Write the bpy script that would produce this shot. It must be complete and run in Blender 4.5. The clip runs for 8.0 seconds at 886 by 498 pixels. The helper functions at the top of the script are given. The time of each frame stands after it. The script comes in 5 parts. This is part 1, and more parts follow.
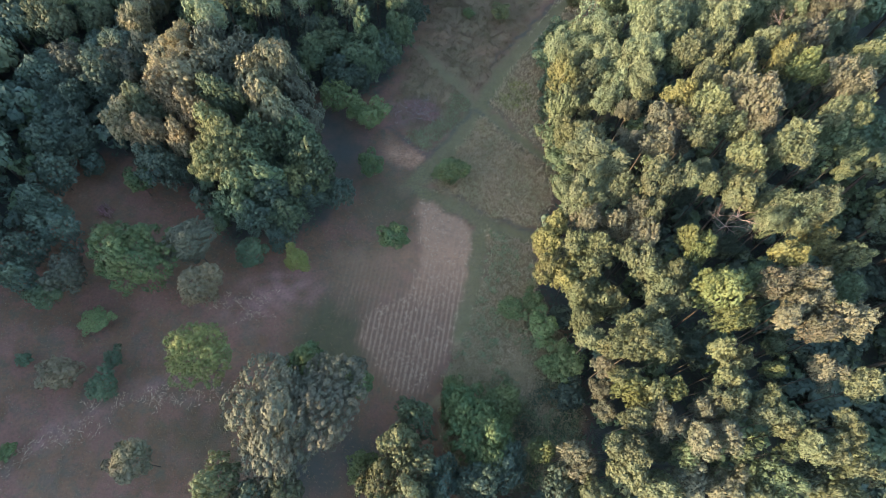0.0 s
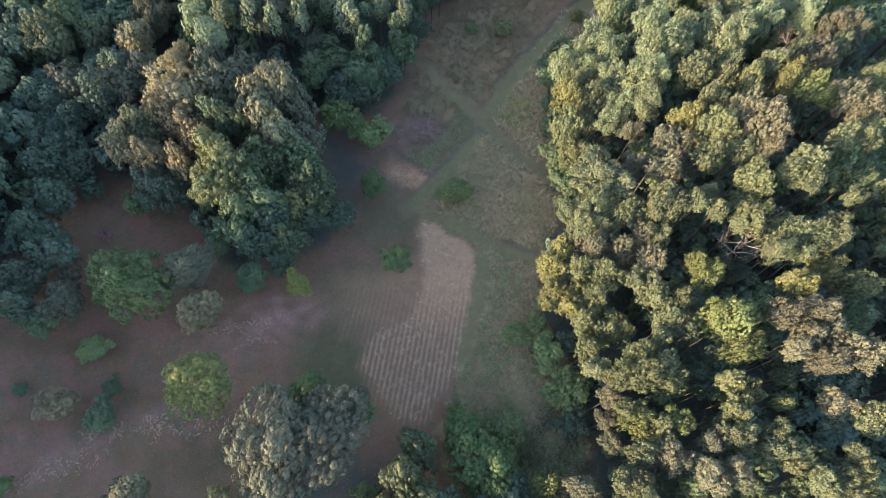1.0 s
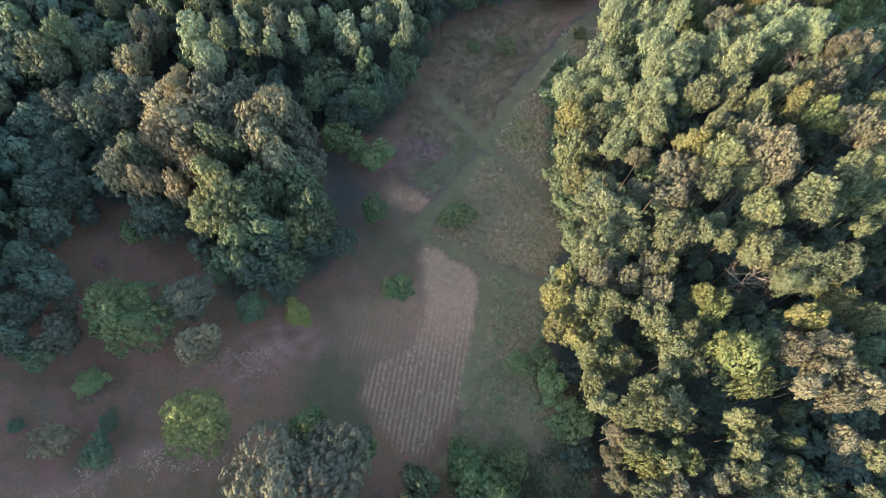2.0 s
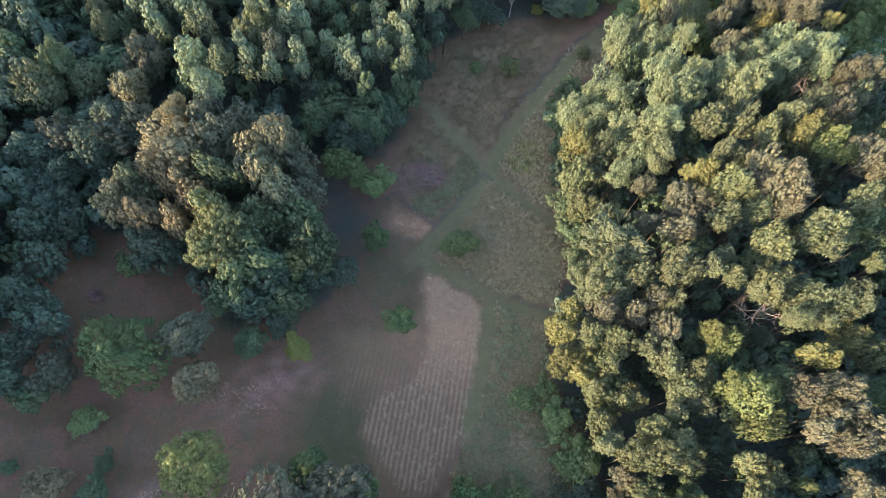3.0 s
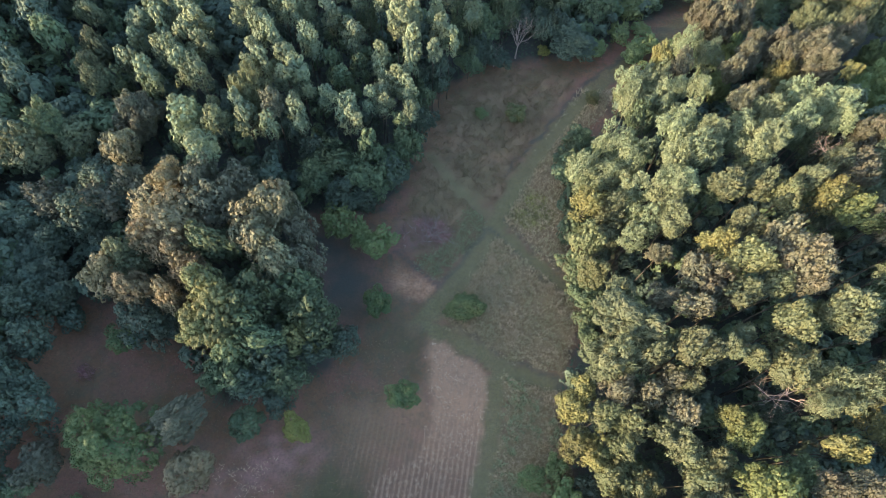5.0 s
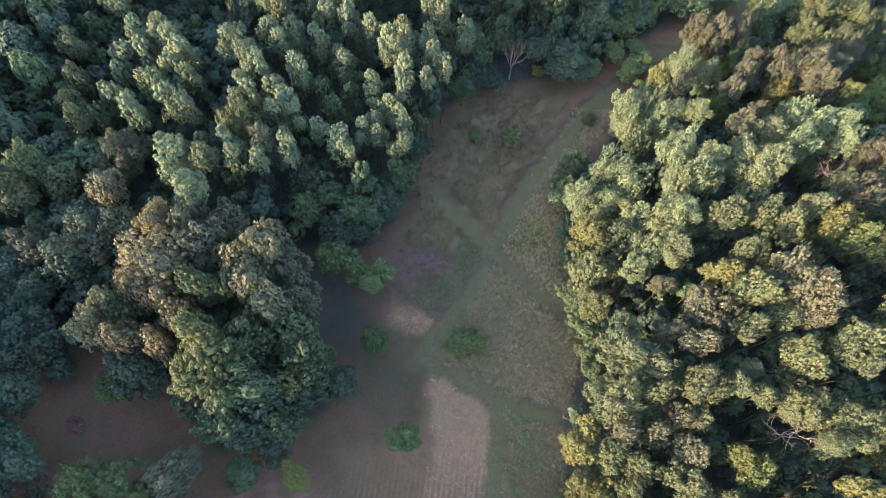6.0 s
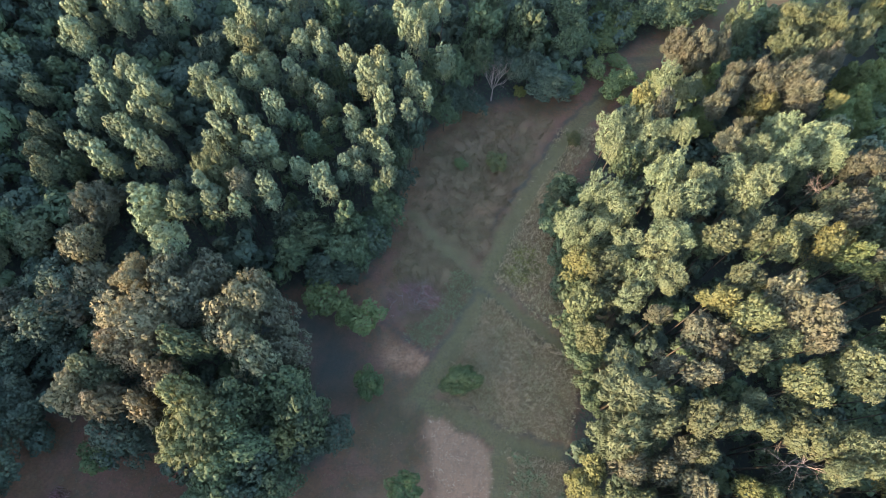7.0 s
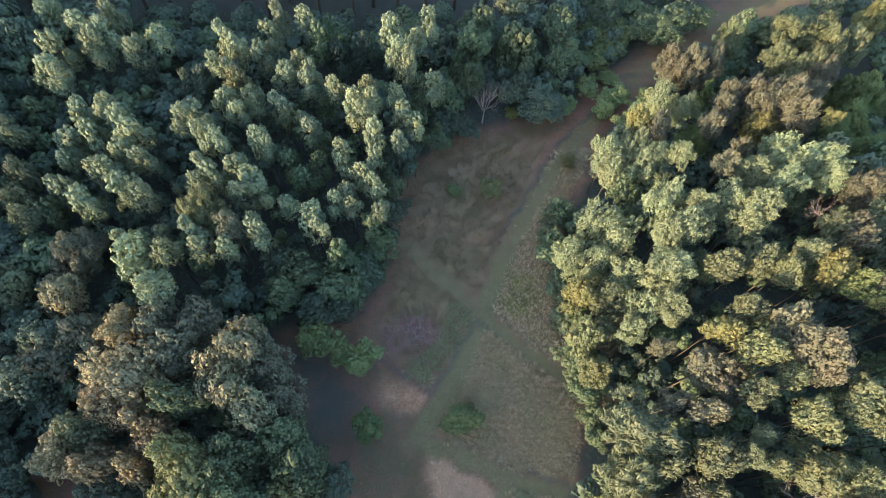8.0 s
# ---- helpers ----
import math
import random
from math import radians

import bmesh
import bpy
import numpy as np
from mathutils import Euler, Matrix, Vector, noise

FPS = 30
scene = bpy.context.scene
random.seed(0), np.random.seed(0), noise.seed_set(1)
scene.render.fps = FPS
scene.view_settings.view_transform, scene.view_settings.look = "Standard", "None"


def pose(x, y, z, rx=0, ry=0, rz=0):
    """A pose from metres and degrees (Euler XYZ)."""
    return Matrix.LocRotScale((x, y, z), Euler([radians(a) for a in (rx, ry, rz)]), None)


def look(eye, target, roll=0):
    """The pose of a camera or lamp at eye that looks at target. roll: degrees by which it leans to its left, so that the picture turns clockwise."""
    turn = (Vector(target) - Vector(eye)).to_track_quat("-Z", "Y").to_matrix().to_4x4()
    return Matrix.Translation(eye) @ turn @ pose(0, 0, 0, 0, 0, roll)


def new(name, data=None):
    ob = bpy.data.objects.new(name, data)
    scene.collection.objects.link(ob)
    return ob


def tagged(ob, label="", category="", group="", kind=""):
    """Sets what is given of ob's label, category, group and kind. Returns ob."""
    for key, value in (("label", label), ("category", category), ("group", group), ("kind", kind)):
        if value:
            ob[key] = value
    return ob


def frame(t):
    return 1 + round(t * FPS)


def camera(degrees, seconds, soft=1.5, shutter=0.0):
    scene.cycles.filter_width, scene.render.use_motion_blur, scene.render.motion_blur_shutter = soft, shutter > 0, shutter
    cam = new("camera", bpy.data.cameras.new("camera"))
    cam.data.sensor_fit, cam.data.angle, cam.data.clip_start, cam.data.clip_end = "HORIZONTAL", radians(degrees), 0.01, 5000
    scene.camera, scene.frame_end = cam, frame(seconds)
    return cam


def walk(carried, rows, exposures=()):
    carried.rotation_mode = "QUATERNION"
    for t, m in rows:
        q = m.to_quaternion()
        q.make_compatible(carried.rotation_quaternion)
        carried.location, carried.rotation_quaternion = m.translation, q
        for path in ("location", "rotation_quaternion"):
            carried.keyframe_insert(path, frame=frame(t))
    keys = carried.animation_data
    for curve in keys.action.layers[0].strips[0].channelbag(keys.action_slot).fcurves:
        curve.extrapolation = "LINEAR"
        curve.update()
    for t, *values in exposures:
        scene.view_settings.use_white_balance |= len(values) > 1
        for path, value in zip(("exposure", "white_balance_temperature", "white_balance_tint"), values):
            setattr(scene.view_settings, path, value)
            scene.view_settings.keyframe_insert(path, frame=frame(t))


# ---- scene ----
cam = camera(77.6, 8.0, soft=0.7)
METRES, EYE, TILT, LEAN, TURN = 34.0, 66.0, -64.0, -2.5, 0.0
ROWS = [
    (0.0, 0.0, 0.0, 0.0, 0.0, 0.0, -0.0),
    (0.5, -0.0056, 0.0128, 0.0413, -0.0, 0.01, -0.04),
    (1.0, -0.0111, 0.0267, 0.0871, -0.01, 0.01, -0.05),
    (1.5, -0.0164, 0.0415, 0.1371, -0.03, -0.0, -0.05),
    (3.0, -0.0308, 0.0958, 0.3027, -0.02, -0.08, -0.05),
    (3.5, -0.0355, 0.1172, 0.3635, -0.03, -0.09, -0.06),
    (4.0, -0.0405, 0.1382, 0.4205, -0.03, -0.1, -0.08),
    (4.5, -0.0449, 0.1619, 0.4837, 0.0, -0.13, -0.09),
    (6.0, -0.0566, 0.2326, 0.6742, -0.55, -0.24, 1.25),
    (6.5, -0.0597, 0.2585, 0.7412, -1.37, -0.29, 2.98),
    (7.0, -0.0615, 0.2854, 0.8089, -1.95, -0.37, 4.26),
    (7.5, -0.0607, 0.3104, 0.87, -2.3, -0.45, 5.08),
    (8.0, -0.0586, 0.3384, 0.9378, -2.74, -0.55, 6.06),
]
walk(cam, [(t, pose(0, 0, EYE, TILT, LEAN, TURN) @ pose(METRES * x, METRES * y, METRES * z, 90 + pitch, roll, yaw)) for t, x, y, z, yaw, pitch, roll in ROWS],
     exposures=[(0.0, 2.66, 6540, 12), (8.0, 2.66, 6540, 12)])

# ---- light: a low warm sun from the west, clear evening sky ----
SUN_FROM = Vector((-1.0, -0.45, 0.0)).normalized()
SUN_HEIGHT = radians(12.5)
world = bpy.data.worlds.new("evening_sky")
scene.world = world
world.use_nodes = True
wn = world.node_tree.nodes
sky = wn.new("ShaderNodeTexSky")
sky.sky_type, sky.sun_disc = "NISHITA", False
sky.ozone_density = 1.55
sky.sun_elevation = SUN_HEIGHT
sky.sun_rotation = math.atan2(SUN_FROM.x, SUN_FROM.y)
wn["Background"].inputs["Strength"].default_value = 0.15
world.node_tree.links.new(sky.outputs["Color"], wn["Background"].inputs["Color"])
sun = new("sun", bpy.data.lights.new("sun", "SUN"))
sun.data.energy, sun.data.angle, sun.data.color = 2.5, radians(0.6), (1.0, 0.77, 0.475)
sun.matrix_world = look(SUN_FROM * 300 + Vector((0, 0, 300 * math.tan(SUN_HEIGHT))), (0, 0, 0))

# ---- materials ----


def node(tree, kind, **values):
    n = tree.nodes.new(kind)
    for key, value in values.items():
        n.inputs[key].default_value = value
    return n


def blend(tree, fac, a, b, mode="MIX"):
    """A colour mix; fac, a and b are sockets or values."""
    n = tree.nodes.new("ShaderNodeMix")
    n.data_type, n.blend_type = "RGBA", mode
    for socket, value in ((n.inputs[0], fac), (n.inputs[6], a), (n.inputs[7], b)):
        if hasattr(value, "is_output"):
            tree.links.new(value, socket)
        elif isinstance(value, (int, float)):
            socket.default_value = value
        else:
            socket.default_value = (*value, 1)
    return n.outputs[2]


def ramp(tree, value, low, high, a=0.0, b=1.0):
    n = tree.nodes.new("ShaderNodeMapRange")
    tree.links.new(value, n.inputs[0])
    for i, v in enumerate((low, high, a, b)):
        n.inputs[i + 1].default_value = v
    return n.outputs[0]


def noisy(tree, scale, detail=3.0, where=None, rough=0.55):
    n = node(tree, "ShaderNodeTexNoise", Scale=scale, Detail=detail, Roughness=rough)
    if where:
        tree.links.new(where, n.inputs["Vector"])
    return n.outputs["Fac"]


def fresh(name, rough=0.7, specular=0.3):
    m = bpy.data.materials.new(name)
    m.use_nodes = True
    b = m.node_tree.nodes["Principled BSDF"]
    b.inputs["Roughness"].default_value = rough
    b.inputs["Specular IOR Level"].default_value = specular
    return m, m.node_tree, b


def leaf_material(name, base, tint, glow=0.2):
    """Leaves: base colour, turning to tint in patches of the crown and from tree to tree."""
    m, t, b = fresh(name, 0.62, 0.25)
    info = t.nodes.new("ShaderNodeObjectInfo")
    geo = t.nodes.new("ShaderNodeNewGeometry")
    patches = noisy(t, 0.45, 2.0, geo.outputs["Position"])
    c = blend(t, ramp(t, patches, 0.40, 0.66), base, tint)
    dark = tuple(v * 0.62 for v in base)
    c = blend(t, ramp(t, geo.outputs["Random Per Island"], 0.0, 1.0, 0.0, 0.42), c, dark)
    hsv = node(t, "ShaderNodeHueSaturation", Saturation=1.0)
    t.links.new(c, hsv.inputs["Color"])
    t.links.new(ramp(t, info.outputs["Random"], 0, 1, 0.49, 0.51), hsv.inputs["Hue"])
    t.links.new(ramp(t, info.outputs["Random"], 0, 1, 0.8, 1.25), hsv.inputs["Value"])
    t.links.new(hsv.outputs["Color"], b.inputs["Base Color"])
    tr = t.nodes.new("ShaderNodeBsdfTranslucent")
    t.links.new(hsv.outputs["Color"], tr.inputs["Color"])
    mix = node(t, "ShaderNodeMixShader", Fac=glow)
    t.links.new(b.outputs[0], mix.inputs[1])
    t.links.new(tr.outputs[0], mix.inputs[2])
    t.links.new(mix.outputs[0], t.nodes["Material Output"].inputs["Surface"])
    return m


LEAVES = {
    "O": leaf_material("leaves_olive", (0.097, 0.116, 0.066), (0.126, 0.132, 0.073)),
    "YO": leaf_material("leaves_yellow_olive", (0.101, 0.118, 0.061), (0.127, 0.13, 0.064)),
    "Y": leaf_material("leaves_golden", (0.12, 0.125, 0.054), (0.16, 0.145, 0.055)),
    "T": leaf_material("leaves_tan", (0.1, 0.104, 0.071), (0.135, 0.12, 0.08)),
    "K": leaf_material("leaves_khaki", (0.175, 0.152, 0.09), (0.245, 0.185, 0.104)),
    "L": leaf_material("leaves_pale_green", (0.155, 0.192, 0.112), (0.19, 0.21, 0.112)),
    "G": leaf_material("leaves_green", (0.08, 0.114, 0.064), (0.108, 0.134, 0.068)),
    "D": leaf_material("leaves_dark_green", (0.064, 0.092, 0.067), (0.084, 0.108, 0.07)),
    "S": leaf_material("leaves_grey_green", (0.112, 0.12, 0.082), (0.148, 0.14, 0.092)),
    "P": leaf_material("leaves_poplar", (0.152, 0.192, 0.124), (0.2, 0.215, 0.114)),
    "YG": leaf_material("leaves_lime", (0.098, 0.12, 0.05), (0.127, 0.135, 0.05)),
    "Z": leaf_material("leaves_bright_lime", (0.22, 0.235, 0.07), (0.28, 0.26, 0.075)),
    "B": leaf_material("leaves_fresh_green", (0.13, 0.172, 0.07), (0.178, 0.205, 0.076)),
    "C": leaf_material("leaves_cream_green", (0.155, 0.162, 0.1), (0.225, 0.195, 0.115)),
    "N": leaf_material("leaves_yellow_green", (0.138, 0.158, 0.057), (0.195, 0.188, 0.062)),
    "V": leaf_material("leaves_deep_green", (0.09, 0.138, 0.058), (0.145, 0.168, 0.06)),
    "GY": leaf_material("leaves_green_yellow", (0.128, 0.156, 0.076), (0.184, 0.186, 0.078)),
}
HUES = {"N": "yellow-green", "C": "cream-tinged green", "V": "deep green", "K": "khaki brown", "Z": "bright lime green", "B": "fresh green", "O": "olive", "YO": "yellowish olive", "Y": "golden yellow", "T": "tan brown", "L": "pale grey-green", "G": "green",
        "D": "dark green", "S": "grey-green", "P": "soft green", "YG": "lime green", "GY": "yellow-tipped green"}


def wood_material(name, a, b_):
    m, t, b = fresh(name, 0.85, 0.2)
    co = t.nodes.new("ShaderNodeTexCoord").outputs["Object"]
    c = blend(t, ramp(t, noisy(t, 6, 4, co), 0.35, 0.65), a, b_)
    t.links.new(c, b.inputs["Base Color"])
    bump = node(t, "ShaderNodeBump", Strength=0.5, Distance=0.03)
    t.links.new(noisy(t, 18, 4, co), bump.inputs["Height"])
    t.links.new(bump.outputs[0], b.inputs["Normal"])
    return m


BARK = wood_material("bark", (0.05, 0.042, 0.035), (0.09, 0.075, 0.06))
BLEACHED = wood_material("bleached_wood", (0.215, 0.165, 0.14), (0.34, 0.265, 0.225))
GREY_TWIG = wood_material("grey_twigs", (0.2, 0.155, 0.135), (0.33, 0.265, 0.235))


def grass_material(name, a, b_, c_):
    """Dry or green stalks: three colours shared out by patch and by tuft."""
    m, t, b = fresh(name, 0.8, 0.15)
    geo = t.nodes.new("ShaderNodeNewGeometry")
    c = blend(t, ramp(t, noisy(t, 0.35, 3, geo.outputs["Position"]), 0.38, 0.62), a, b_)
    c = blend(t, ramp(t, geo.outputs["Random Per Island"], 0.55, 1.0, 0.0, 0.8), c, c_)
    t.links.new(c, b.inputs["Base Color"])
    return m


WEEDS = grass_material("dry_weeds", (0.41, 0.305, 0.19), (0.32, 0.28, 0.16), (0.5, 0.38, 0.25))
STUBBLE = grass_material("straw", (0.42, 0.292, 0.192), (0.34, 0.232, 0.152), (0.5, 0.365, 0.25))
MEADOW = grass_material("meadow_grass", (0.18, 0.12, 0.075), (0.15, 0.128, 0.066), (0.25, 0.175, 0.115))
GREEN_GRASS = grass_material("green_grass", (0.19, 0.24, 0.12), (0.22, 0.24, 0.13), (0.32, 0.31, 0.19))
BLOSSOM = grass_material("purple_flower_heads", (0.37, 0.16, 0.18), (0.24, 0.18, 0.13), (0.44, 0.27, 0.26))
YELLOW_GRASS = grass_material("yellow_grass", (0.27, 0.27, 0.075), (0.22, 0.22, 0.08), (0.34, 0.31, 0.12))
UNDERGROWTH = grass_material("undergrowth_leaves", (0.06, 0.085, 0.056), (0.07, 0.09, 0.06), (0.085, 0.11, 0.066))


def ground_material():
    m, t, b = fresh("ground", 0.95, 0.1)
    geo = t.nodes.new("ShaderNodeNewGeometry")
    pos = geo.outputs["Position"]

    def layer(name):
        a = t.nodes.new("ShaderNodeAttribute")
        a.attribute_name = name
        s = t.nodes.new("ShaderNodeSeparateColor")
        t.links.new(a.outputs["Color"], s.inputs[0])
        return s.outputs
    mown, track, bare = layer("cover_a")[:3]
    weeds, bloom, moss = layer("cover_b")[:3]
    wood, green, pale = layer("cover_c")[:3]
    fine, coarse = noisy(t, 3.2, 5, pos, 0.7), noisy(t, 0.22, 4, pos, 0.6)
    mid = noisy(t, 0.9, 4, pos, 0.6)
    c = blend(t, ramp(t, coarse, 0.38, 0.62), (0.145, 0.081, 0.047), (0.195, 0.108, 0.065))
    c = blend(t, ramp(t, mid, 0.48, 0.66, 0, 0.7), c, (0.098, 0.092, 0.06))
    c = blend(t, ramp(t, noisy(t, 0.33, 4, pos, 0.6), 0.46, 0.6, 0, 0.85), c, (0.212, 0.105, 0.077))
    c = blend(t, ramp(t, noisy(t, 0.55, 3, pos, 0.6), 0.52, 0.7, 0, 0.6), c, (0.115, 0.095, 0.07))
    c = blend(t, green, c, blend(t, ramp(t, mid, 0.35, 0.65), (0.066, 0.067, 0.033), (0.09, 0.085, 0.044)))
    c = blend(t, pale, c, (0.30, 0.165, 0.14))
    c = blend(t, weeds, c, blend(t, ramp(t, fine, 0.4, 0.62), (0.218, 0.163, 0.086), (0.36, 0.262, 0.148)))
    c = blend(t, moss, c, (0.14, 0.14, 0.045))
    c = blend(t, bloom, c, (0.2, 0.1, 0.12))
    # the mown strip: darker stubble below the windrows, paler and smoother further on
    turn = node(t, "ShaderNodeMapping", Rotation=(0, 0, radians(9)))
    t.links.new(pos, turn.inputs["Vector"])
    wave = node(t, "ShaderNodeTexWave", **{"Scale": 0.5067, "Distortion": 0.7, "Detail": 3.0, "Detail Scale": 0.6})
    t.links.new(turn.outputs[0], wave.inputs["Vector"])
    crest = node(t, "ShaderNodeMath")
    crest.operation = "MULTIPLY"
    t.links.new(ramp(t, wave.outputs["Fac"], 0.35, 0.95), crest.inputs[0])
    t.links.new(ramp(t, noisy(t, 0.6, 3, pos, 0.6), 0.34, 0.6, 0.3, 1.0), crest.inputs[1])
    rows_ = blend(t, crest.outputs[0], (0.195, 0.114, 0.073), (0.34, 0.208, 0.136))
    plain = blend(t, ramp(t, fine, 0.35, 0.65), (0.33, 0.19, 0.115), (0.44, 0.265, 0.166))
    plain = blend(t, ramp(t, mid, 0.46, 0.7, 0.0, 0.6), plain, (0.235, 0.145, 0.09))
    sep = t.nodes.new("ShaderNodeSeparateXYZ")
    t.links.new(pos, sep.inputs[0])
    hay = blend(t, ramp(t, sep.outputs["Y"], 23, 31, 0.0, 0.9), rows_, plain)
    c = blend(t, mown, c, hay)
    c = blend(t, bare, c, blend(t, ramp(t, mid, 0.4, 0.65), (0.27, 0.145, 0.085), (0.36, 0.2, 0.122)))
    c = blend(t, track, c, blend(t, ramp(t, mid, 0.4, 0.65), (0.136, 0.128, 0.06), (0.17, 0.152, 0.077)))
    # wood: woodland floor, and the shade spots painted in the same colour
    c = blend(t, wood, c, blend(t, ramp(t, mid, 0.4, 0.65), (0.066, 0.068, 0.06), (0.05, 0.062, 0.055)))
    c = blend(t, ramp(t, fine, 0.42, 0.75, 0.0, 0.6), c, (0.07, 0.06, 0.048))
    t.links.new(c, b.inputs["Base Color"])
    bump = node(t, "ShaderNodeBump", Strength=0.7, Distance=0.12)
    t.links.new(noisy(t, 5.0, 5, pos, 0.7), bump.inputs["Height"])
    t.links.new(bump.outputs[0], b.inputs["Normal"])
    return m


GROUND = ground_material()

# ---- the plan ----
rng = np.random.default_rng(7)


def rise(x, y):
    """Height of the ground: level on the east, climbing gently to the west."""
    x, y = np.asarray(x, float), np.asarray(y, float)
    v = np.minimum((-x - 8) / 3, 18.0)
    return 0.48 * np.log1p(np.exp(v)) + 0.12 * np.sin(x * 0.31 + 1.0) * np.sin(y * 0.23) + 0.05 * np.sin(x * 0.9 + y * 0.7)


def inside(poly, x, y):
    """Signed distance to a polygon, positive inside."""
    p = np.array(poly, float)
    q = np.roll(p, -1, 0)
    best, odd = np.full(x.shape, 1e9), np.zeros(x.shape, bool)
    for (ax, ay), (bx, by) in zip(p, q):
        ex, ey = bx - ax, by - ay
        k = np.clip(((x - ax) * ex + (y - ay) * ey) / (ex * ex + ey * ey), 0, 1)
        best = np.minimum(best, np.hypot(x - ax - k * ex, y - ay - k * ey))
        if ey:
            odd ^= ((ay > y) != (by > y)) & (x < ax + (y - ay) / ey * ex)
    return np.where(odd, best, -best)


def along(line, x, y):
    """Distance to a polyline."""
    best = np.full(x.shape, 1e9)
    for (ax, ay), (bx, by) in zip(line[:-1], line[1:]):
        ex, ey = bx - ax, by - ay
        k = np.clip(((x - ax) * ex + (y - ay) * ey) / (ex * ex + ey * ey), 0, 1)
        best = np.minimum(best, np.hypot(x - ax - k * ex, y - ay - k * ey))
    return best


def smooth(v, a, b):
    k = np.clip((v - a) / (b - a), 0, 1)
    return k * k * (3 - 2 * k)


CLEARING = [(-58, -14), (-58, 22), (-52, 25), (-45, 31), (-47, 41), (-38, 42), (-29, 37), (-25, 30), (-14, 34), (-10.9, 38), (-11.5, 42), (-14.5, 47.5), (-17, 51), (-17, 56.5), (-8, 57.5), (-4.5, 62),
            (-3, 68), (0, 80), (10, 87), (26, 89), (36, 97), (48, 104), (57, 110.5), (70, 116), (110, 128), (112, 122), (76, 111), (61, 105), (49, 98.5), (41, 92.5), (34, 86), (30, 80.5), (23, 70),
            (19, 62), (18.5, 54), (21, 45), (15.5, 34), (15, 26), (18, 20), (19.5, 12), (18, 2), (-5, 1), (-6, -14)]
MOWN = [(-0.3, 40.1), (2.2, 38.7), (4.6, 37.2), (7.0, 35.1), (6.7, 32.4), (6.2, 28.7), (5.6, 24.4), (4.9, 21.4), (4.0, 19.2), (2.9, 17.0), (0.6, 13.6), (-0.6, 12.6), (-1.9, 12.9), (-5.2, 15.9), (-7.3, 19.4),
        (-7.2, 22.4), (-5.6, 23.9), (-3.2, 25.1), (-1.2, 26.9), (-0.2, 30.5), (-0.5, 37.4)]
FAINT = [(-10.8, 31.0), (-6.4, 32.4), (0.5, 33.5), (0.8, 25.0), (-6.6, 22.6), (-10.0, 24.7)]
BARE = [(0.4, 46.9), (-1.1, 45.0), (-3.9, 44.6), (-6.2, 45.6), (-7.0, 48.2), (-5.2, 51.4)]
WEEDS_SOUTH = [(9.0, 36.4), (15.5, 33.5), (15, 26), (18, 20), (19.5, 12), (17, 3), (4, 3), (2.2, 12), (4.6, 19.0), (7.4, 25.0), (8.9, 29.5)]
WEEDS_MIDDLE = [(1.2, 42.4), (4.6, 47.5), (9.2, 56.0), (14.0, 51.5), (20.2, 45.0), (16.0, 35.4), (9.2, 37.4), (4.5, 40.3)]
WEEDS_NORTH = [(-1.5, 49.5), (0.6, 48.5), (6.5, 55.5), (8.4, 60), (14, 69), (23, 84), (12, 86.5), (1.5, 79), (-2, 67), (-4.5, 56)]
WEEDS_EAST = [(9.9, 57.2), (14.4, 52.1), (20.2, 46.9), (18.5, 56), (19, 63), (22, 71), (30, 82), (24, 82), (15, 68)]
BLOOM = [(-4.2, 52.5), (-0.5, 52.5), (2.4, 54.5), (1.8, 57.2), (-2.5, 57.4), (-4.6, 55.5)]
MOSSY = [(10.8, 57.5), (14.5, 55.5), (17.2, 57.5), (17, 61), (13, 62.5)]
TRACKS = [[(-2.4, 40.8), (-0.6, 42.6), (1.7, 45.9), (4.2, 49.2), (6.6, 53.0), (8.6, 56.2), (10.4, 59.6), (12.4, 63.7)],
          [(12.4, 63.7), (16.4, 69.6), (22.3, 77.6), (26.2, 82.4), (33.6, 90), (42, 97), (57, 106.6), (75, 113), (110, 125)],
          [(9.0, 55.9), (12.7, 51.8), (16.7, 48.3), (21.5, 44.6)],
          [(-0.2, 41.2), (4.1, 39.2), (8.0, 36.7), (9.9, 35.7), (15.5, 34.0)],
          [(8.0, 36.0), (7.7, 32.4), (7.1, 28.3), (6.2, 24.4), (5.0, 20.6)],
          [(-0.5, 68), (3.6, 62.0), (8.6, 57)]]

EDGES = [[(8.0, 55.8), (13.3, 49.9), (16.8, 46.6), (20.8, 43.2)], [(10.0, 57.6), (14.8, 52.2), (18.4, 49.2)], [(0.7, 47.3), (-5.4, 52.1)], [(0.4, 46.9), (2.8, 49.4), (7.4, 56.0)],
         [(1.6, 43.2), (5.0, 40.4), (8.8, 37.8), (15.5, 34.9)]]
RUT = [(10.5, 65), (12.9, 68.7), (15.8, 71.7), (19.5, 76.8), (24.6, 83.3), (30, 87.9), (33.8, 90.6), (41, 97.4)]

# ---- ground ----


def steps(a, b, fine, far):
    """Coordinates, fine between a and b and ever coarser out to the horizon."""
    out = list(np.arange(a, b, fine))
    d, v = fine, b
    while v < far:
        out.append(v)
        d = min(d * 1.35, 260)
        v += d
    d, v = fine, a
    while v > -far:
        d = min(d * 1.35, 260)
        v -= d
        out.insert(0, v)
    return np.array(out)


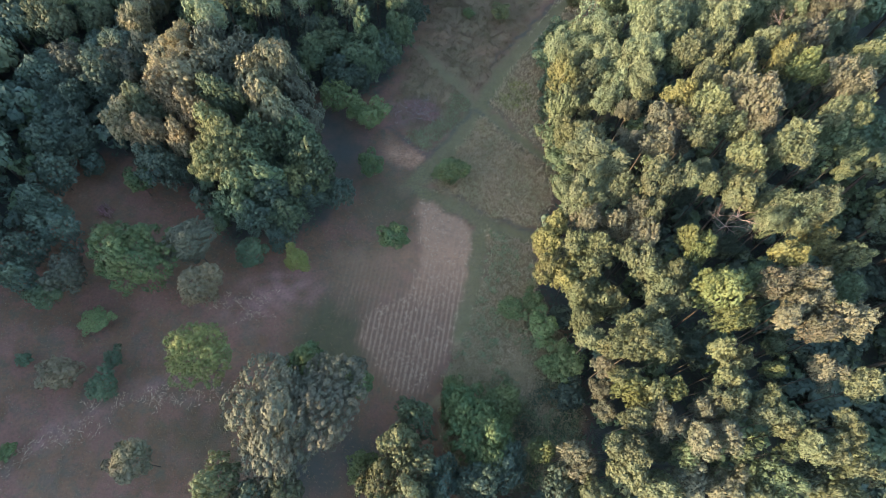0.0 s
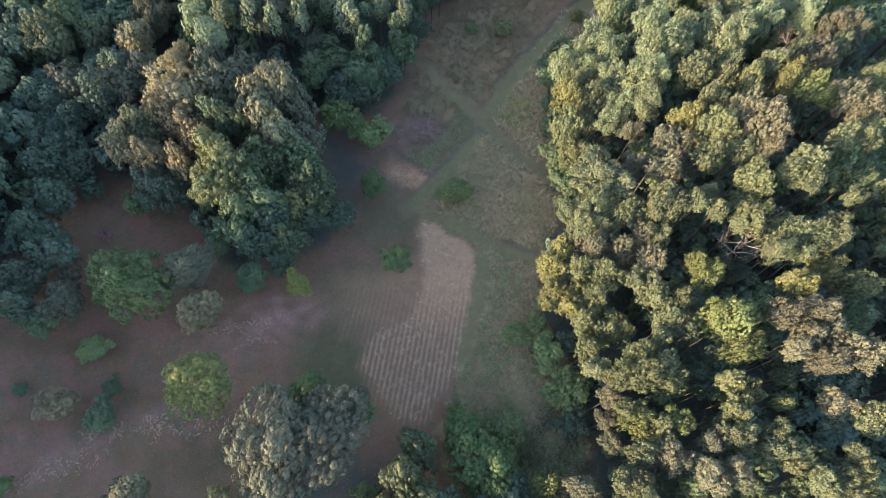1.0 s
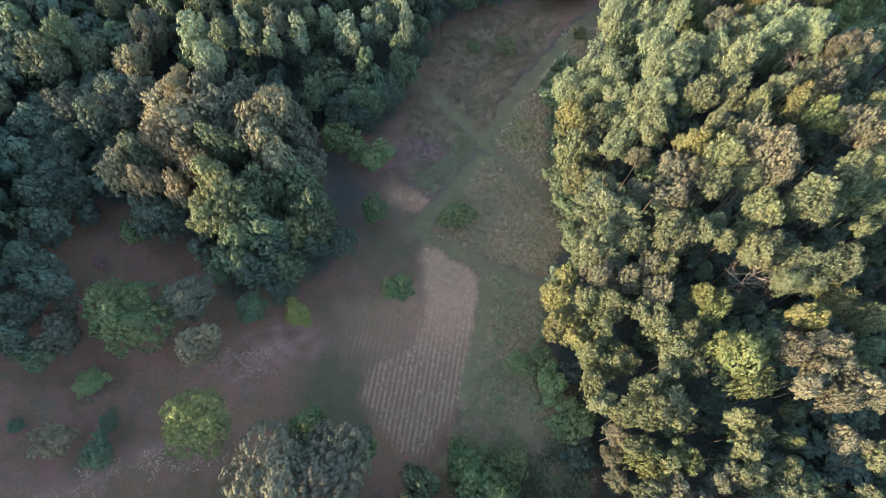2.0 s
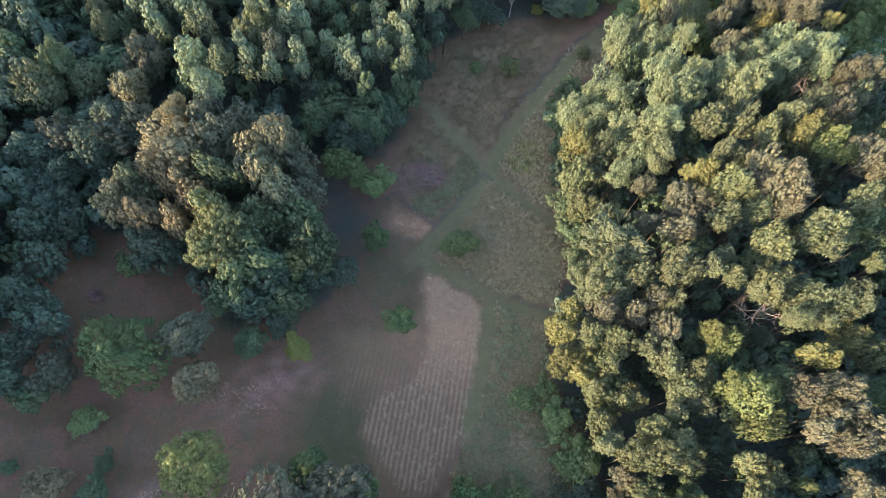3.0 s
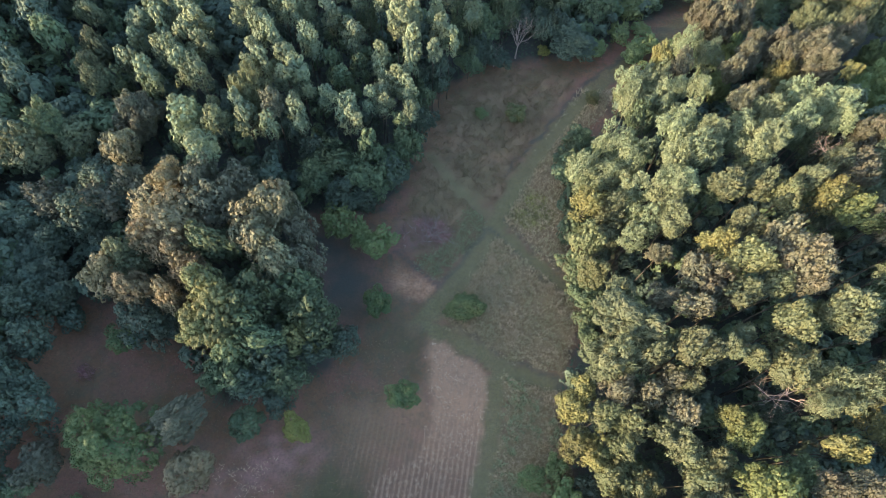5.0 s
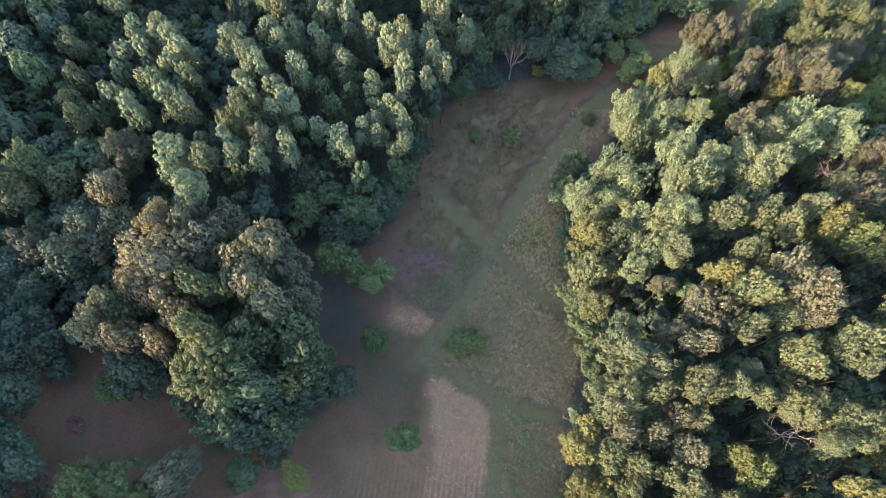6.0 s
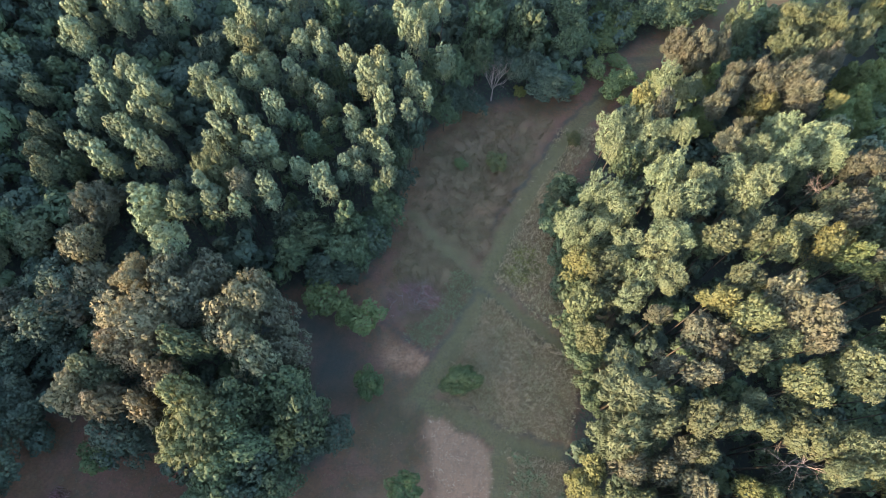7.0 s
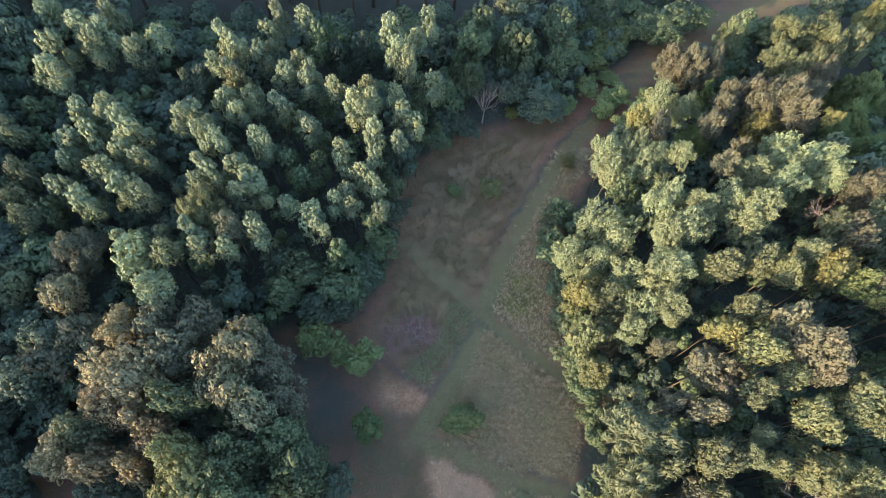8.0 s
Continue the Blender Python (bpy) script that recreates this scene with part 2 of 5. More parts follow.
def make_ground():
    xs, ys = steps(-55, 30, 0.5, 2400), steps(0, 100, 0.5, 2400)
    X, Y = np.meshgrid(xs, ys, indexing="ij")
    x, y = X.ravel(), Y.ravel()
    wx = x + 0.7 * np.sin(y * 1.7 + 0.6 * np.sin(x * 2.1)) * 0.6 + rng.normal(0, 0.16, x.size)
    wy = y + 0.7 * np.sin(x * 1.9 + 1.3) * 0.6 + rng.normal(0, 0.16, x.size)
    co = np.stack([x, y, rise(x, y)], 1)
    nx, ny = len(xs), len(ys)
    i, j = np.meshgrid(np.arange(nx - 1), np.arange(ny - 1), indexing="ij")
    a = (i * ny + j).ravel()
    faces = np.stack([a, a + ny, a + ny + 1, a + 1], 1)
    me = mesh_from("ground", co, faces)
    me.polygons.foreach_set("use_smooth", np.ones(len(faces), bool))

    def soft(poly, w=0.7):
        return smooth(inside(poly, wx, wy), -w, w)
    ragged = 0.5 + 0.5 * np.sin(x * 1.3 + 2 * np.sin(y * 0.8)) * np.sin(y * 1.9 + 1.5 * np.sin(x * 0.7))
    track = np.zeros(x.size)
    for k, line in enumerate(TRACKS):
        w = (1.15, 1.15, 0.75, 0.9, 0.9, 0.6)[k]
        end = smooth(y, 39.5, 44) if k == 0 else 1.0
        track = np.maximum(track, end * (0.8, 0.7, 0.75, 0.8, 0.8, 0.5)[k] * (1 - smooth(along(line, 0.5 * (x + wx), 0.5 * (y + wy)), w * 0.8, w * 1.7)))
    weeds = np.maximum.reduce([soft(WEEDS_SOUTH), soft(WEEDS_MIDDLE), 0.6 * soft(WEEDS_NORTH, 1.5) * (0.35 + 0.65 * ragged), 0.7 * soft(WEEDS_EAST)])
    # real woodland floor; painted shade spots join this mask further down
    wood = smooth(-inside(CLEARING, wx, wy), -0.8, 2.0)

    def spot(cx, cy, rx, ry, turn=0.0):
        c, s = math.cos(turn), math.sin(turn)
        u, v = (wx - cx) * c + (wy - cy) * s, (wy - cy) * c - (wx - cx) * s
        return np.exp(-((u / rx) ** 2 + (v / ry) ** 2))
    green = np.clip(0.7 * spot(-11.5, 21.5, 4.5, 5) + 0.8 * spot(-9.5, 17.0, 5, 5) + 0.75 * spot(-4, 39.5, 4.5, 5.5) + 0.5 * spot(-7, 29, 5, 4)
                    + 0.55 * spot(6, 63, 4, 6) + 0.45 * spot(13, 76, 5, 6) + 0.4 * spot(1, 60, 4, 4) + 0.3 * spot(5, 73, 7, 11) + 0.5 * spot(20.4, 86.5, 4, 2) + 0.7 * spot(6.8, 76.6, 2, 1.6) + 0.6 * spot(24, 78, 5, 2.5, 0.85) + 0.6 * spot(19.6, 69.8, 2.4, 2) + 0.3 * spot(8, 84, 6, 3) + 0.45 * spot(-22, 8, 8, 4) + 0.4 * spot(-30, 30, 8, 3), 0, 0.9)
    pale = np.clip(ragged * (0.95 * spot(-20, 24, 5.5, 3, 0.4) + 0.6 * spot(-30, 13, 7, 0.9, 0.35) + 0.6 * spot(-37, 8, 9, 1.1, 0.6)
                             + 0.7 * spot(-16, 26, 3.5, 2) + 0.4 * spot(-24, 11.5, 4, 0.8) + 0.45 * spot(9, 79.5, 5, 1.2, 0.3) + 0.5 * spot(13, 73, 3, 1.2, 0.9) + 0.5 * spot(11, 82.6, 3, 0.8) + 0.4 * spot(4, 74, 3, 1, 0.5)), 0, 0.85)
    # narrow dark lines along the edges of tracks and bare patch
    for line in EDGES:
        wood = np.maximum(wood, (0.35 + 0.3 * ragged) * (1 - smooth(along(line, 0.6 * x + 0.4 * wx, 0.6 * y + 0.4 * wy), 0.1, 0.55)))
    # besides the rut, six soft spots paint tree shade onto the open ground
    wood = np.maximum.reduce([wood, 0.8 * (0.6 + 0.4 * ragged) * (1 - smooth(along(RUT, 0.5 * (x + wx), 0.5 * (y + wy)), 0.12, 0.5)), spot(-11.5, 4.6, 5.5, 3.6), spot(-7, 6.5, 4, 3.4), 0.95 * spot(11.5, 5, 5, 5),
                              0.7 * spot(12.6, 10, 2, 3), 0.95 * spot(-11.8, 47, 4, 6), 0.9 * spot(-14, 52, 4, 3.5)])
    one = np.ones(x.size)
    red = np.clip((0.35 + 0.65 * ragged) * (0.7 * spot(1.3, 71.1, 3.5, 1.6) + 0.55 * spot(12, 85.3, 3, 1.4) + 0.5 * spot(5.5, 83.5, 2.6, 1.6) + 0.7 * spot(25.4, 75.2, 2.6, 1.6, 0.8)
                            + 0.5 * spot(9, 68, 3, 1.2, 0.4) + 0.8 * spot(38.2, 96.2, 2.6, 1.8, 0.5)), 0, 0.8)
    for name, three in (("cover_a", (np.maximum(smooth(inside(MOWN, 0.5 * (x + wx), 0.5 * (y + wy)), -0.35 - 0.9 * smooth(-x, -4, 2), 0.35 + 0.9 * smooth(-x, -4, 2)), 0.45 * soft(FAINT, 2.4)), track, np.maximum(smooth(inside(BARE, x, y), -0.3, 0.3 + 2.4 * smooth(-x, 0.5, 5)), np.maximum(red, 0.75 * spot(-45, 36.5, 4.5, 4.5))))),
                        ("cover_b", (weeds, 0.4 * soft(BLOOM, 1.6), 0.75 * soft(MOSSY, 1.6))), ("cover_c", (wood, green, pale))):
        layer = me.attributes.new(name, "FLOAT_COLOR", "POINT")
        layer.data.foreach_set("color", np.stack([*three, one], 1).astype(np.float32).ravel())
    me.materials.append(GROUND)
    ob = new("ground", me)
    return tagged(ob, "brown dry meadow with mown strip, tracks, woodland floor and painted shade", "ground", kind="structure")


def mesh_from(name, co, faces):
    """A mesh from arrays of corners and of faces with one number of corners each."""
    me = bpy.data.meshes.new(name)
    n, k = faces.shape
    me.vertices.add(len(co))
    me.vertices.foreach_set("co", np.asarray(co, np.float32).ravel())
    me.loops.add(n * k)
    me.loops.foreach_set("vertex_index", faces.astype(np.int32).ravel())
    me.polygons.add(n)
    me.polygons.foreach_set("loop_start", np.arange(0, n * k, k, dtype=np.int32))
    me.update(calc_edges=True)
    return me


make_ground()

# ---- crowns ----


def unit(v):
    return v / np.maximum(np.linalg.norm(v, axis=-1, keepdims=True), 1e-9)


def sprays(at, normal, size, aspect, r, lead=None, jitter=0.16):
    """Three-cornered leaf sprays: corners and faces. lead: direction of the long axis."""
    n = len(at)
    normal = unit(normal + r.normal(0, jitter, (n, 3)))
    a = r.normal(0, 1, (n, 3)) if lead is None else lead + r.normal(0, 0.35, (n, 3))
    u = unit(a - (a * normal).sum(1, keepdims=True) * normal)
    v = np.cross(normal, u)
    s = np.asarray(size).reshape(-1, 1) * r.uniform(0.65, 1.4, (n, 1))
    w = aspect * r.uniform(0.7, 1.2, (n, 1))
    co = np.stack([at - u * s - v * s * w, at - u * s * r.uniform(0.3, 1.0, (n, 1)) + v * s * w, at + u * s + v * s * r.uniform(-0.5, 0.5, (n, 1))], 1).reshape(-1, 3)
    return co, np.arange(n * 3).reshape(-1, 3)


def globe(n, low, r):
    """Evenly spread directions above a height."""
    k = np.arange(n) + 0.5
    z = 1 - (1 - low) * k / n
    a = k * 2.39996 + r.uniform(0, 6.28)
    q = np.sqrt(1 - z * z)
    return unit(np.stack([q * np.cos(a), q * np.sin(a), z], 1) + r.normal(0, 0.13, (n, 3)))


def lobes_round(r, boughs, each, low=-0.2, size=(0.15, 0.25), uneven=0.16):
    """Small leaf clumps over a few large boughs that run together into one uneven dome."""
    ways = globe(boughs, low, r)
    mids = ways * r.uniform(0.60 - 0.9 * uneven, 0.62 + 0.55 * uneven, (boughs, 1)) * np.array([r.uniform(0.8, 1.1), r.uniform(0.8, 1.1), 1])
    mids += r.normal(0, 0.07, mids.shape)
    bigs = r.uniform(0.20, 0.40, boughs)
    # the leafy inside, seen between the boughs
    cs, rs = [e * 0.42 * np.array([1, 1, 0.9]) for e in globe(12, -0.5, r)], [0.25] * 12
    for k in range(boughs):
        for e in globe(each, -0.45, r):
            rad = r.uniform(*size)
            e = unit(e + 0.45 * ways[k])
            c = mids[k] + e * (bigs[k] - 0.4 * rad) * r.uniform(1 - uneven, 1 + uneven)
            depth = np.linalg.norm(mids - c, axis=1) / bigs
            depth[k] = 9
            if depth.min() > 0.72:
                cs.append(c)
                rs.append(rad)
    return np.array(cs), np.array(rs)


def lobes_tufts(r, tufts_):
    """A few upright rounded tufts at several heights, as poplars and aspens have."""
    cs, rs = [], []
    for k in range(tufts_):
        a = k * 2.4 + r.uniform(-0.5, 0.5)
        off = r.uniform(0.34, 0.68) if k else 0.1
        wide = r.uniform(0.30, 0.44) if k else r.uniform(0.42, 0.52)
        top = r.uniform(0.1, 0.85) if k else 1.0
        tall = r.uniform(0.4, 0.6)
        for e in globe(26, -0.8, r):
            rad = r.uniform(0.08, 0.16)
            out = r.uniform(0.75, 1.15)
            cs.append((off * math.cos(a) + e[0] * (wide - 0.4 * rad) * out, off * math.sin(a) + e[1] * (wide - 0.4 * rad) * out, top - tall + e[2] * (tall - rad) * out))
            rs.append(rad)
    for e in globe(14, -0.6, r):
        cs.append((e[0] * 0.55, e[1] * 0.55, e[2] * 0.3 - 0.6))
        rs.append(r.uniform(0.18, 0.26))
    return np.array(cs), np.array(rs)


def crown_mesh(name, seed, lobes, count, size, aspect=0.6, style="round"):
    """A crown of unit radius: count sprays over the outsides of its lobes."""
    r = np.random.default_rng(seed)
    c, rad = lobes(r)
    share = rad ** 2 / (rad ** 2).sum()
    pts, nrm, out = [], [], []
    for k in range(len(c)):
        m = max(6, int(count * 2.4 * share[k]))
        d = unit(r.normal(0, 1, (m, 3)))
        outward = unit(c[k][None] + np.array([0, 0, 0.25]))
        d = d[(d * outward).sum(1) > -0.35]
        lump = 1 + 0.2 * np.sin(d[:, 0] * 7 + k) * np.sin(d[:, 1] * 7 + 2 * k) + np.abs(r.normal(0, 0.09, len(d))) - 0.05 + (r.random(len(d)) < 0.07) * r.uniform(0.12, 0.45, len(d))
        p = c[k] + (d + 0.5 * (d * outward).sum(1, keepdims=True) * outward) * (rad[k] * lump)[:, None] * 0.88
        gap = np.linalg.norm(p[:, None] - c[None], axis=2) / rad[None]
        gap[:, k] = 9
        keep = gap.min(1) > 0.88
        pts.append(p[keep])
        nrm.append(d[keep])
        out.append(np.repeat(outward, keep.sum(), 0))
    p, d, o = np.concatenate(pts), np.concatenate(nrm), np.concatenate(out)
    shown = (p[:, 2] > -0.25) | (r.random(len(p)) < 0.45)
    p, d, o = p[shown], d[shown], o[shown]
    if len(p) > count:
        pick = r.permutation(len(p))[:count]
        p, d, o = p[pick], d[pick], o[pick]
    if style == "spiky":
        lead = unit(o + d * 0.8 + np.array([0, 0, 0.5]))
        side = unit(np.cross(lead, r.normal(0, 1, lead.shape)))
        co, f = sprays(p, unit(side * 0.55 + d + np.array([0, 0, 0.3])), size, aspect, r, lead, 0.4)
    elif style == "feather":
        lead = unit(d + np.array([0, 0, -0.25]))
        co, f = sprays(p, unit(d * 0.6 + o * 0.4 + np.array([0, 0, 0.35])), size, aspect, r, lead, 0.55)
    else:
        co, f = sprays(p, unit(d + 0.25 * o), size, aspect, r)
    return mesh_from(name, co, f)


CROWNS = {
    "broadleaf": [crown_mesh("crown", 10 + k, lambda r: lobes_round(r, 17, 18, -0.3, (0.065, 0.13), 0.36), 4600, 0.043, 0.8) for k in range(7)],
    "broadleaf_large": [crown_mesh("crown", 30 + k, lambda r: lobes_round(r, 24, 20, -0.3, (0.045, 0.095), 0.36), 9000, 0.031, 0.8) for k in range(4)],
    "broadleaf_huge": [crown_mesh("crown", 36 + k, lambda r: lobes_round(r, 30, 22, -0.25, (0.04, 0.08), 0.34), 20000, 0.0205, 0.8) for k in range(2)],
    "broadleaf_small": [crown_mesh("crown", 40 + k, lambda r: lobes_round(r, 13, 13, -0.25, (0.08, 0.15), 0.36), 3200, 0.054, 0.8) for k in range(4)],
    "lone": [crown_mesh("crown", 20 + k, lambda r: lobes_round(r, 15, 18, -0.55, (0.07, 0.14), 0.22), 6000, 0.05, 0.6) for k in range(4)],
    "lone_large": [crown_mesh("crown", 25 + k, lambda r: lobes_round(r, 26, 26, -0.5, (0.04, 0.075), 0.24), 20000, 0.0255, 0.6) for k in range(4)],
    "ash_tree": [crown_mesh("crown", 50 + k, lambda r: lobes_round(r, 16, 15, -0.45, (0.07, 0.14), 0.4), 5200, 0.047, 0.5, "feather") for k in range(4)],
    "poplar": [crown_mesh("crown", 60 + k, lambda r, k=k: lobes_tufts(r, 3 + k % 3), 2600, 0.061, 0.75) for k in range(7)],
    "willow": [crown_mesh("crown", 70 + k, lambda r: lobes_round(r, 12, 8, -0.4, (0.09, 0.17), 0.22), 5400, 0.08, 0.28, "spiky") for k in range(4)],
    "bush": [crown_mesh("crown", 80 + k, lambda r: lobes_round(r, 13, 11, -0.25, (0.08, 0.17), 0.38), 3000, 0.064, 0.6) for k in range(5)],
    "bush_twiggy": [crown_mesh("crown", 86 + k, lambda r: lobes_round(r, 14, 12, -0.3, (0.08, 0.16), 0.34), 4600, 0.075, 0.3, "feather") for k in range(3)],
    "filler_fine": [crown_mesh("crown", 95 + k, lambda r: lobes_round(r, 8, 10, -0.1, (0.12, 0.2)), 1700, 0.072, 0.8) for k in range(4)],
    "filler": [crown_mesh("crown", 90 + k, lambda r: lobes_round(r, 6, 8, -0.1, (0.16, 0.26)), 900, 0.12, 0.8) for k in range(4)],
}

# ---- trunks and bare limbs ----


def tube(co, faces, path, radii, sides=6):
    """Adds a tapered tube along a path to the lists co and faces."""
    path = [Vector(p) for p in path]
    base = len(co)
    for k, p in enumerate(path):
        d = (path[min(k + 1, len(path) - 1)] - path[max(k - 1, 0)]).normalized()
        u = d.orthogonal().normalized()
        v = d.cross(u)
        for s in range(sides):
            a = 6.2832 * s / sides
            co.append(tuple(p + (u * math.cos(a) + v * math.sin(a)) * radii[k]))
    for k in range(len(path) - 1):
        for s in range(sides):
            a, b = base + k * sides + s, base + k * sides + (s + 1) % sides
            faces.append((a, b, b + sides, a + sides))


def branch(co, faces, r, start, way, length, radius, depth, spread=0.75, lift=0.1, sides=5, wander=0.16):
    """A limb that wanders, tapers and forks."""
    path, radii, p, d = [start], [radius], Vector(start), Vector(way).normalized()
    n = 5
    for k in range(n):
        d = (d + Vector(r.normal(0, wander, 3)) + Vector((0, 0, lift * 0.3))).normalized()
        p = p + d * length / n
        path.append(tuple(p))
        radii.append(radius * (1 - 0.75 * (k + 1) / n))
        if depth and k >= 1:
            for _ in range(2 if k == n - 1 else 1):
                side = (d + Vector(r.normal(0, spread, 3))).normalized()
                branch(co, faces, r, tuple(p), side, length * r.uniform(0.45, 0.65), radii[-1] * 0.75, depth - 1, spread, lift, max(3, sides - 1), wander)
    tube(co, faces, path, radii, sides)


def trunk_mesh(seed):
    """A trunk of unit height with limbs that reach into the crown."""
    r = np.random.default_rng(seed)
    co, faces = [], []
    bend = r.normal(0, 0.012, 2)
    path = [(bend[0] * k * k * 0.2, bend[1] * k * k * 0.2, k / 6 * 0.85 - 0.02) for k in range(7)]
    tube(co, faces, path, [0.024, 0.019, 0.017, 0.015, 0.012, 0.009, 0.005], 6)
    for k in range(6):
        a = k * 2.4 + r.uniform(0, 0.6)
        z = 0.58 + 0.04 * k
        h = (z + 0.02) / 0.85 * 6
        branch(co, faces, r, (bend[0] * h * h * 0.2, bend[1] * h * h * 0.2, z), (math.cos(a), math.sin(a), 0.9), 0.16, 0.008, 0, 0.5, 0.2, 4)
    return mesh_from("trunk", np.array(co), np.array(faces))


TRUNKS = [trunk_mesh(200 + k) for k in range(4)]
FOREST = []
KIND_WORDS = {"lone_tree": ("broadleaved tree with a dense rounded crown", "tree"), "broadleaf": ("broadleaved tree with a lumpy rounded crown", "tree"), "ash_tree": ("tree with feathery foliage", "tree"),
              "poplar": ("tall tree with pointed leafy spires", "tree"), "willow": ("tree with thin upright twiggy foliage", "tree"),
              "bush": ("rounded leafy bush", "bush")}


def part(name, data, parent, material, m):
    ob = new(name, data)
    ob.parent = parent
    ob.matrix_basis = m
    if not data.materials:
        data.materials.append(None)
    ob.material_slots[0].link = "OBJECT"
    ob.material_slots[0].material = material
    return ob


def plant(kind, hue, x, y, radius, height):
    """A tree or bush: an Empty at its foot that carries trunk and crown."""
    i = len(FOREST)
    r = np.random.default_rng(1000 + i)
    words, category = KIND_WORDS[kind]
    thing = new(kind if kind in ("bush", "poplar", "willow", "ash_tree") else "bush" if height < 4.5 else "broadleaf_tree")
    thing.empty_display_size = 0.5
    thing.location = (x, y, float(rise(x, y)) - 0.05)
    if height < 4.5 and kind == "lone_tree":
        words, category = KIND_WORDS["bush"]
    tagged(thing, "%s %s" % (HUES[hue], words), category, "trees of the wood" if category == "tree" else "bushes of the clearing")
    if kind == "lone_tree":
        pool = CROWNS["lone_large" if radius > 2.9 else "lone"]
    elif kind == "broadleaf":
        pool = CROWNS["broadleaf_huge" if radius > 4.6 else "broadleaf_large" if radius > 3.3 else "broadleaf_small" if radius < 1.5 else "broadleaf"]
    elif kind == "bush" and (hue in ("GY", "YG", "P") or hue == "Z" and height < 4):
        pool = CROWNS["bush_twiggy"]
    else:
        pool = CROWNS[kind]
    half = min(0.49 * height, radius * (0.85 if radius > 4 else 1.05)) if kind == "lone_tree" else min(0.49 * height, radius * 1.5) if kind == "poplar" else 0.5 * height if kind == "bush" else min(0.47 * height, radius * (1.0 if radius > 3.3 else 1.7))
    if kind == "bush":
        half = min(half, radius * 1.05) if height > 2.5 * radius else half
    wide = radius * 1.02
    squash = r.uniform(0.84, 1.18)
    m = pose(0, 0, height - half * 0.96, r.uniform(-6, 6), r.uniform(-6, 6), r.uniform(0, 360)) @ Matrix.Diagonal((wide * squash, wide / squash, half, 1))
    part("crown", pool[int(r.integers(len(pool)))], thing, LEAVES[hue], m)
    thick = max(0.26, min(0.6, radius / 7.0)) * height
    part("trunk", TRUNKS[int(r.integers(4))], thing, BARK, pose(0, 0, 0, 0, 0, r.uniform(0, 360)) @ Matrix.Diagonal((thick, thick, height * 0.97, 1)))
    FOREST.append((x, y, radius))
    return thing


# lone trees, clearing
plant("lone_tree", "N", -22.8, 15.0, 3.39, 10.4)
plant("lone_tree", "C", -26.9, 4.8, 2.15, 9.0)
plant("lone_tree", "K", -24.8, 23.4, 2.72, 7.8)
plant("lone_tree", "V", -32.2, 26.0, 4.5, 9.2)
plant("lone_tree", "S", -26.3, 28.3, 3.1, 9.0)
plant("lone_tree", "Z", -15.0, 27.9, 1.8, 5.4)
plant("lone_tree", "G", -20.3, 28.4, 2.0, 5.6)
plant("lone_tree", "V", -3.5, 31.9, 1.9, 5.6)
plant("lone_tree", "V", -7.2, 43.7, 1.95, 4.2)
plant("lone_tree", "B", 3.7, 43.5, 2.45, 3.9)
plant("lone_tree", "S", -38.8, 24.3, 2.4, 6.0)
plant("lone_tree", "G", -40.9, 21.8, 1.9, 4.8)
plant("bush", "B", -36.1, 19.7, 1.76, 1.9)
plant("bush", "G", -42.1, 15.2, 0.96, 1.4)
plant("bush", "K", -37.5, 13.5, 2.21, 3.5)
plant("bush", "G", -33.3, 12.6, 1.79, 3.0)
plant("bush", "G", -33.3, 15.6, 1.23, 2.2)
plant("bush", "V", -40.7, 5.8, 1.12, 2.0)
plant("bush", "B", -12.4, 54.4, 2.75, 5.0)
plant("bush", "B", -7.6, 51.5, 2.6, 5.0)
plant("bush", "B", -9.7, 52.6, 1.6, 4.4)
plant("bush", "Y", 12.5, 75.1, 1.96, 2.8)
plant("bush", "B", 7.1, 76.0, 1.20, 1.2)
plant("bush", "Y", 24.9, 79.2, 1.37, 2.0)
plant("bush", "Z", 17.9, 89.0, 1.16, 2.0)
plant("bush", "B", 30.9, 92.8, 2.37, 3.6)
plant("bush", "B", 33.7, 90.2, 1.81, 2.6)
plant("lone_tree", "T", -13.9, 8.9, 5.3, 12.6)
plant("lone_tree", "T", -9.6, 10.8, 4.9, 12.0)
plant("lone_tree", "V", -12.3, 15.2, 2.3, 8.6)
plant("lone_tree", "V", -6.5, 13.4, 1.7, 6.0)
plant("broadleaf", "YO", -18.7, 3.1, 2.35, 10.0)
plant("broadleaf", "O", -13.0, 2.3, 2.26, 9.0)
plant("broadleaf", "D", -15.4, 1.5, 2.11, 9.0)

# bottom middle
plant("broadleaf", "G", -0.3, 9.4, 2.35, 8.5)
plant("broadleaf", "YO", -1.9, 6.6, 2.59, 10.0)
plant("lone_tree", "V", 7.3, 7.8, 3.83, 8.0)
plant("lone_tree", "V", 4.8, 10.9, 2.87, 6.0)
plant("bush", "B", 9.3, 11.8, 2.44, 4.0)
plant("bush", "B", 3.8, 12.9, 1.81, 3.6)
plant("broadleaf", "YO", -3.6, 3.3, 2.53, 9.5)
plant("broadleaf", "O", 0.4, 4.9, 2.36, 9.0)
plant("broadleaf", "O", -0.9, 1.8, 2.26, 10.0)
plant("broadleaf", "YG", 13.1, 6.4, 1.59, 7.0)
plant("broadleaf", "D", 9.5, 5.1, 2.47, 7.0)
plant("broadleaf", "D", 6.4, 3.2, 2.40, 7.5)
plant("broadleaf", "D", 2.4, 3.4, 2.40, 7.5)
plant("bush", "B", -5.8, 4.6, 2.01, 5.0)
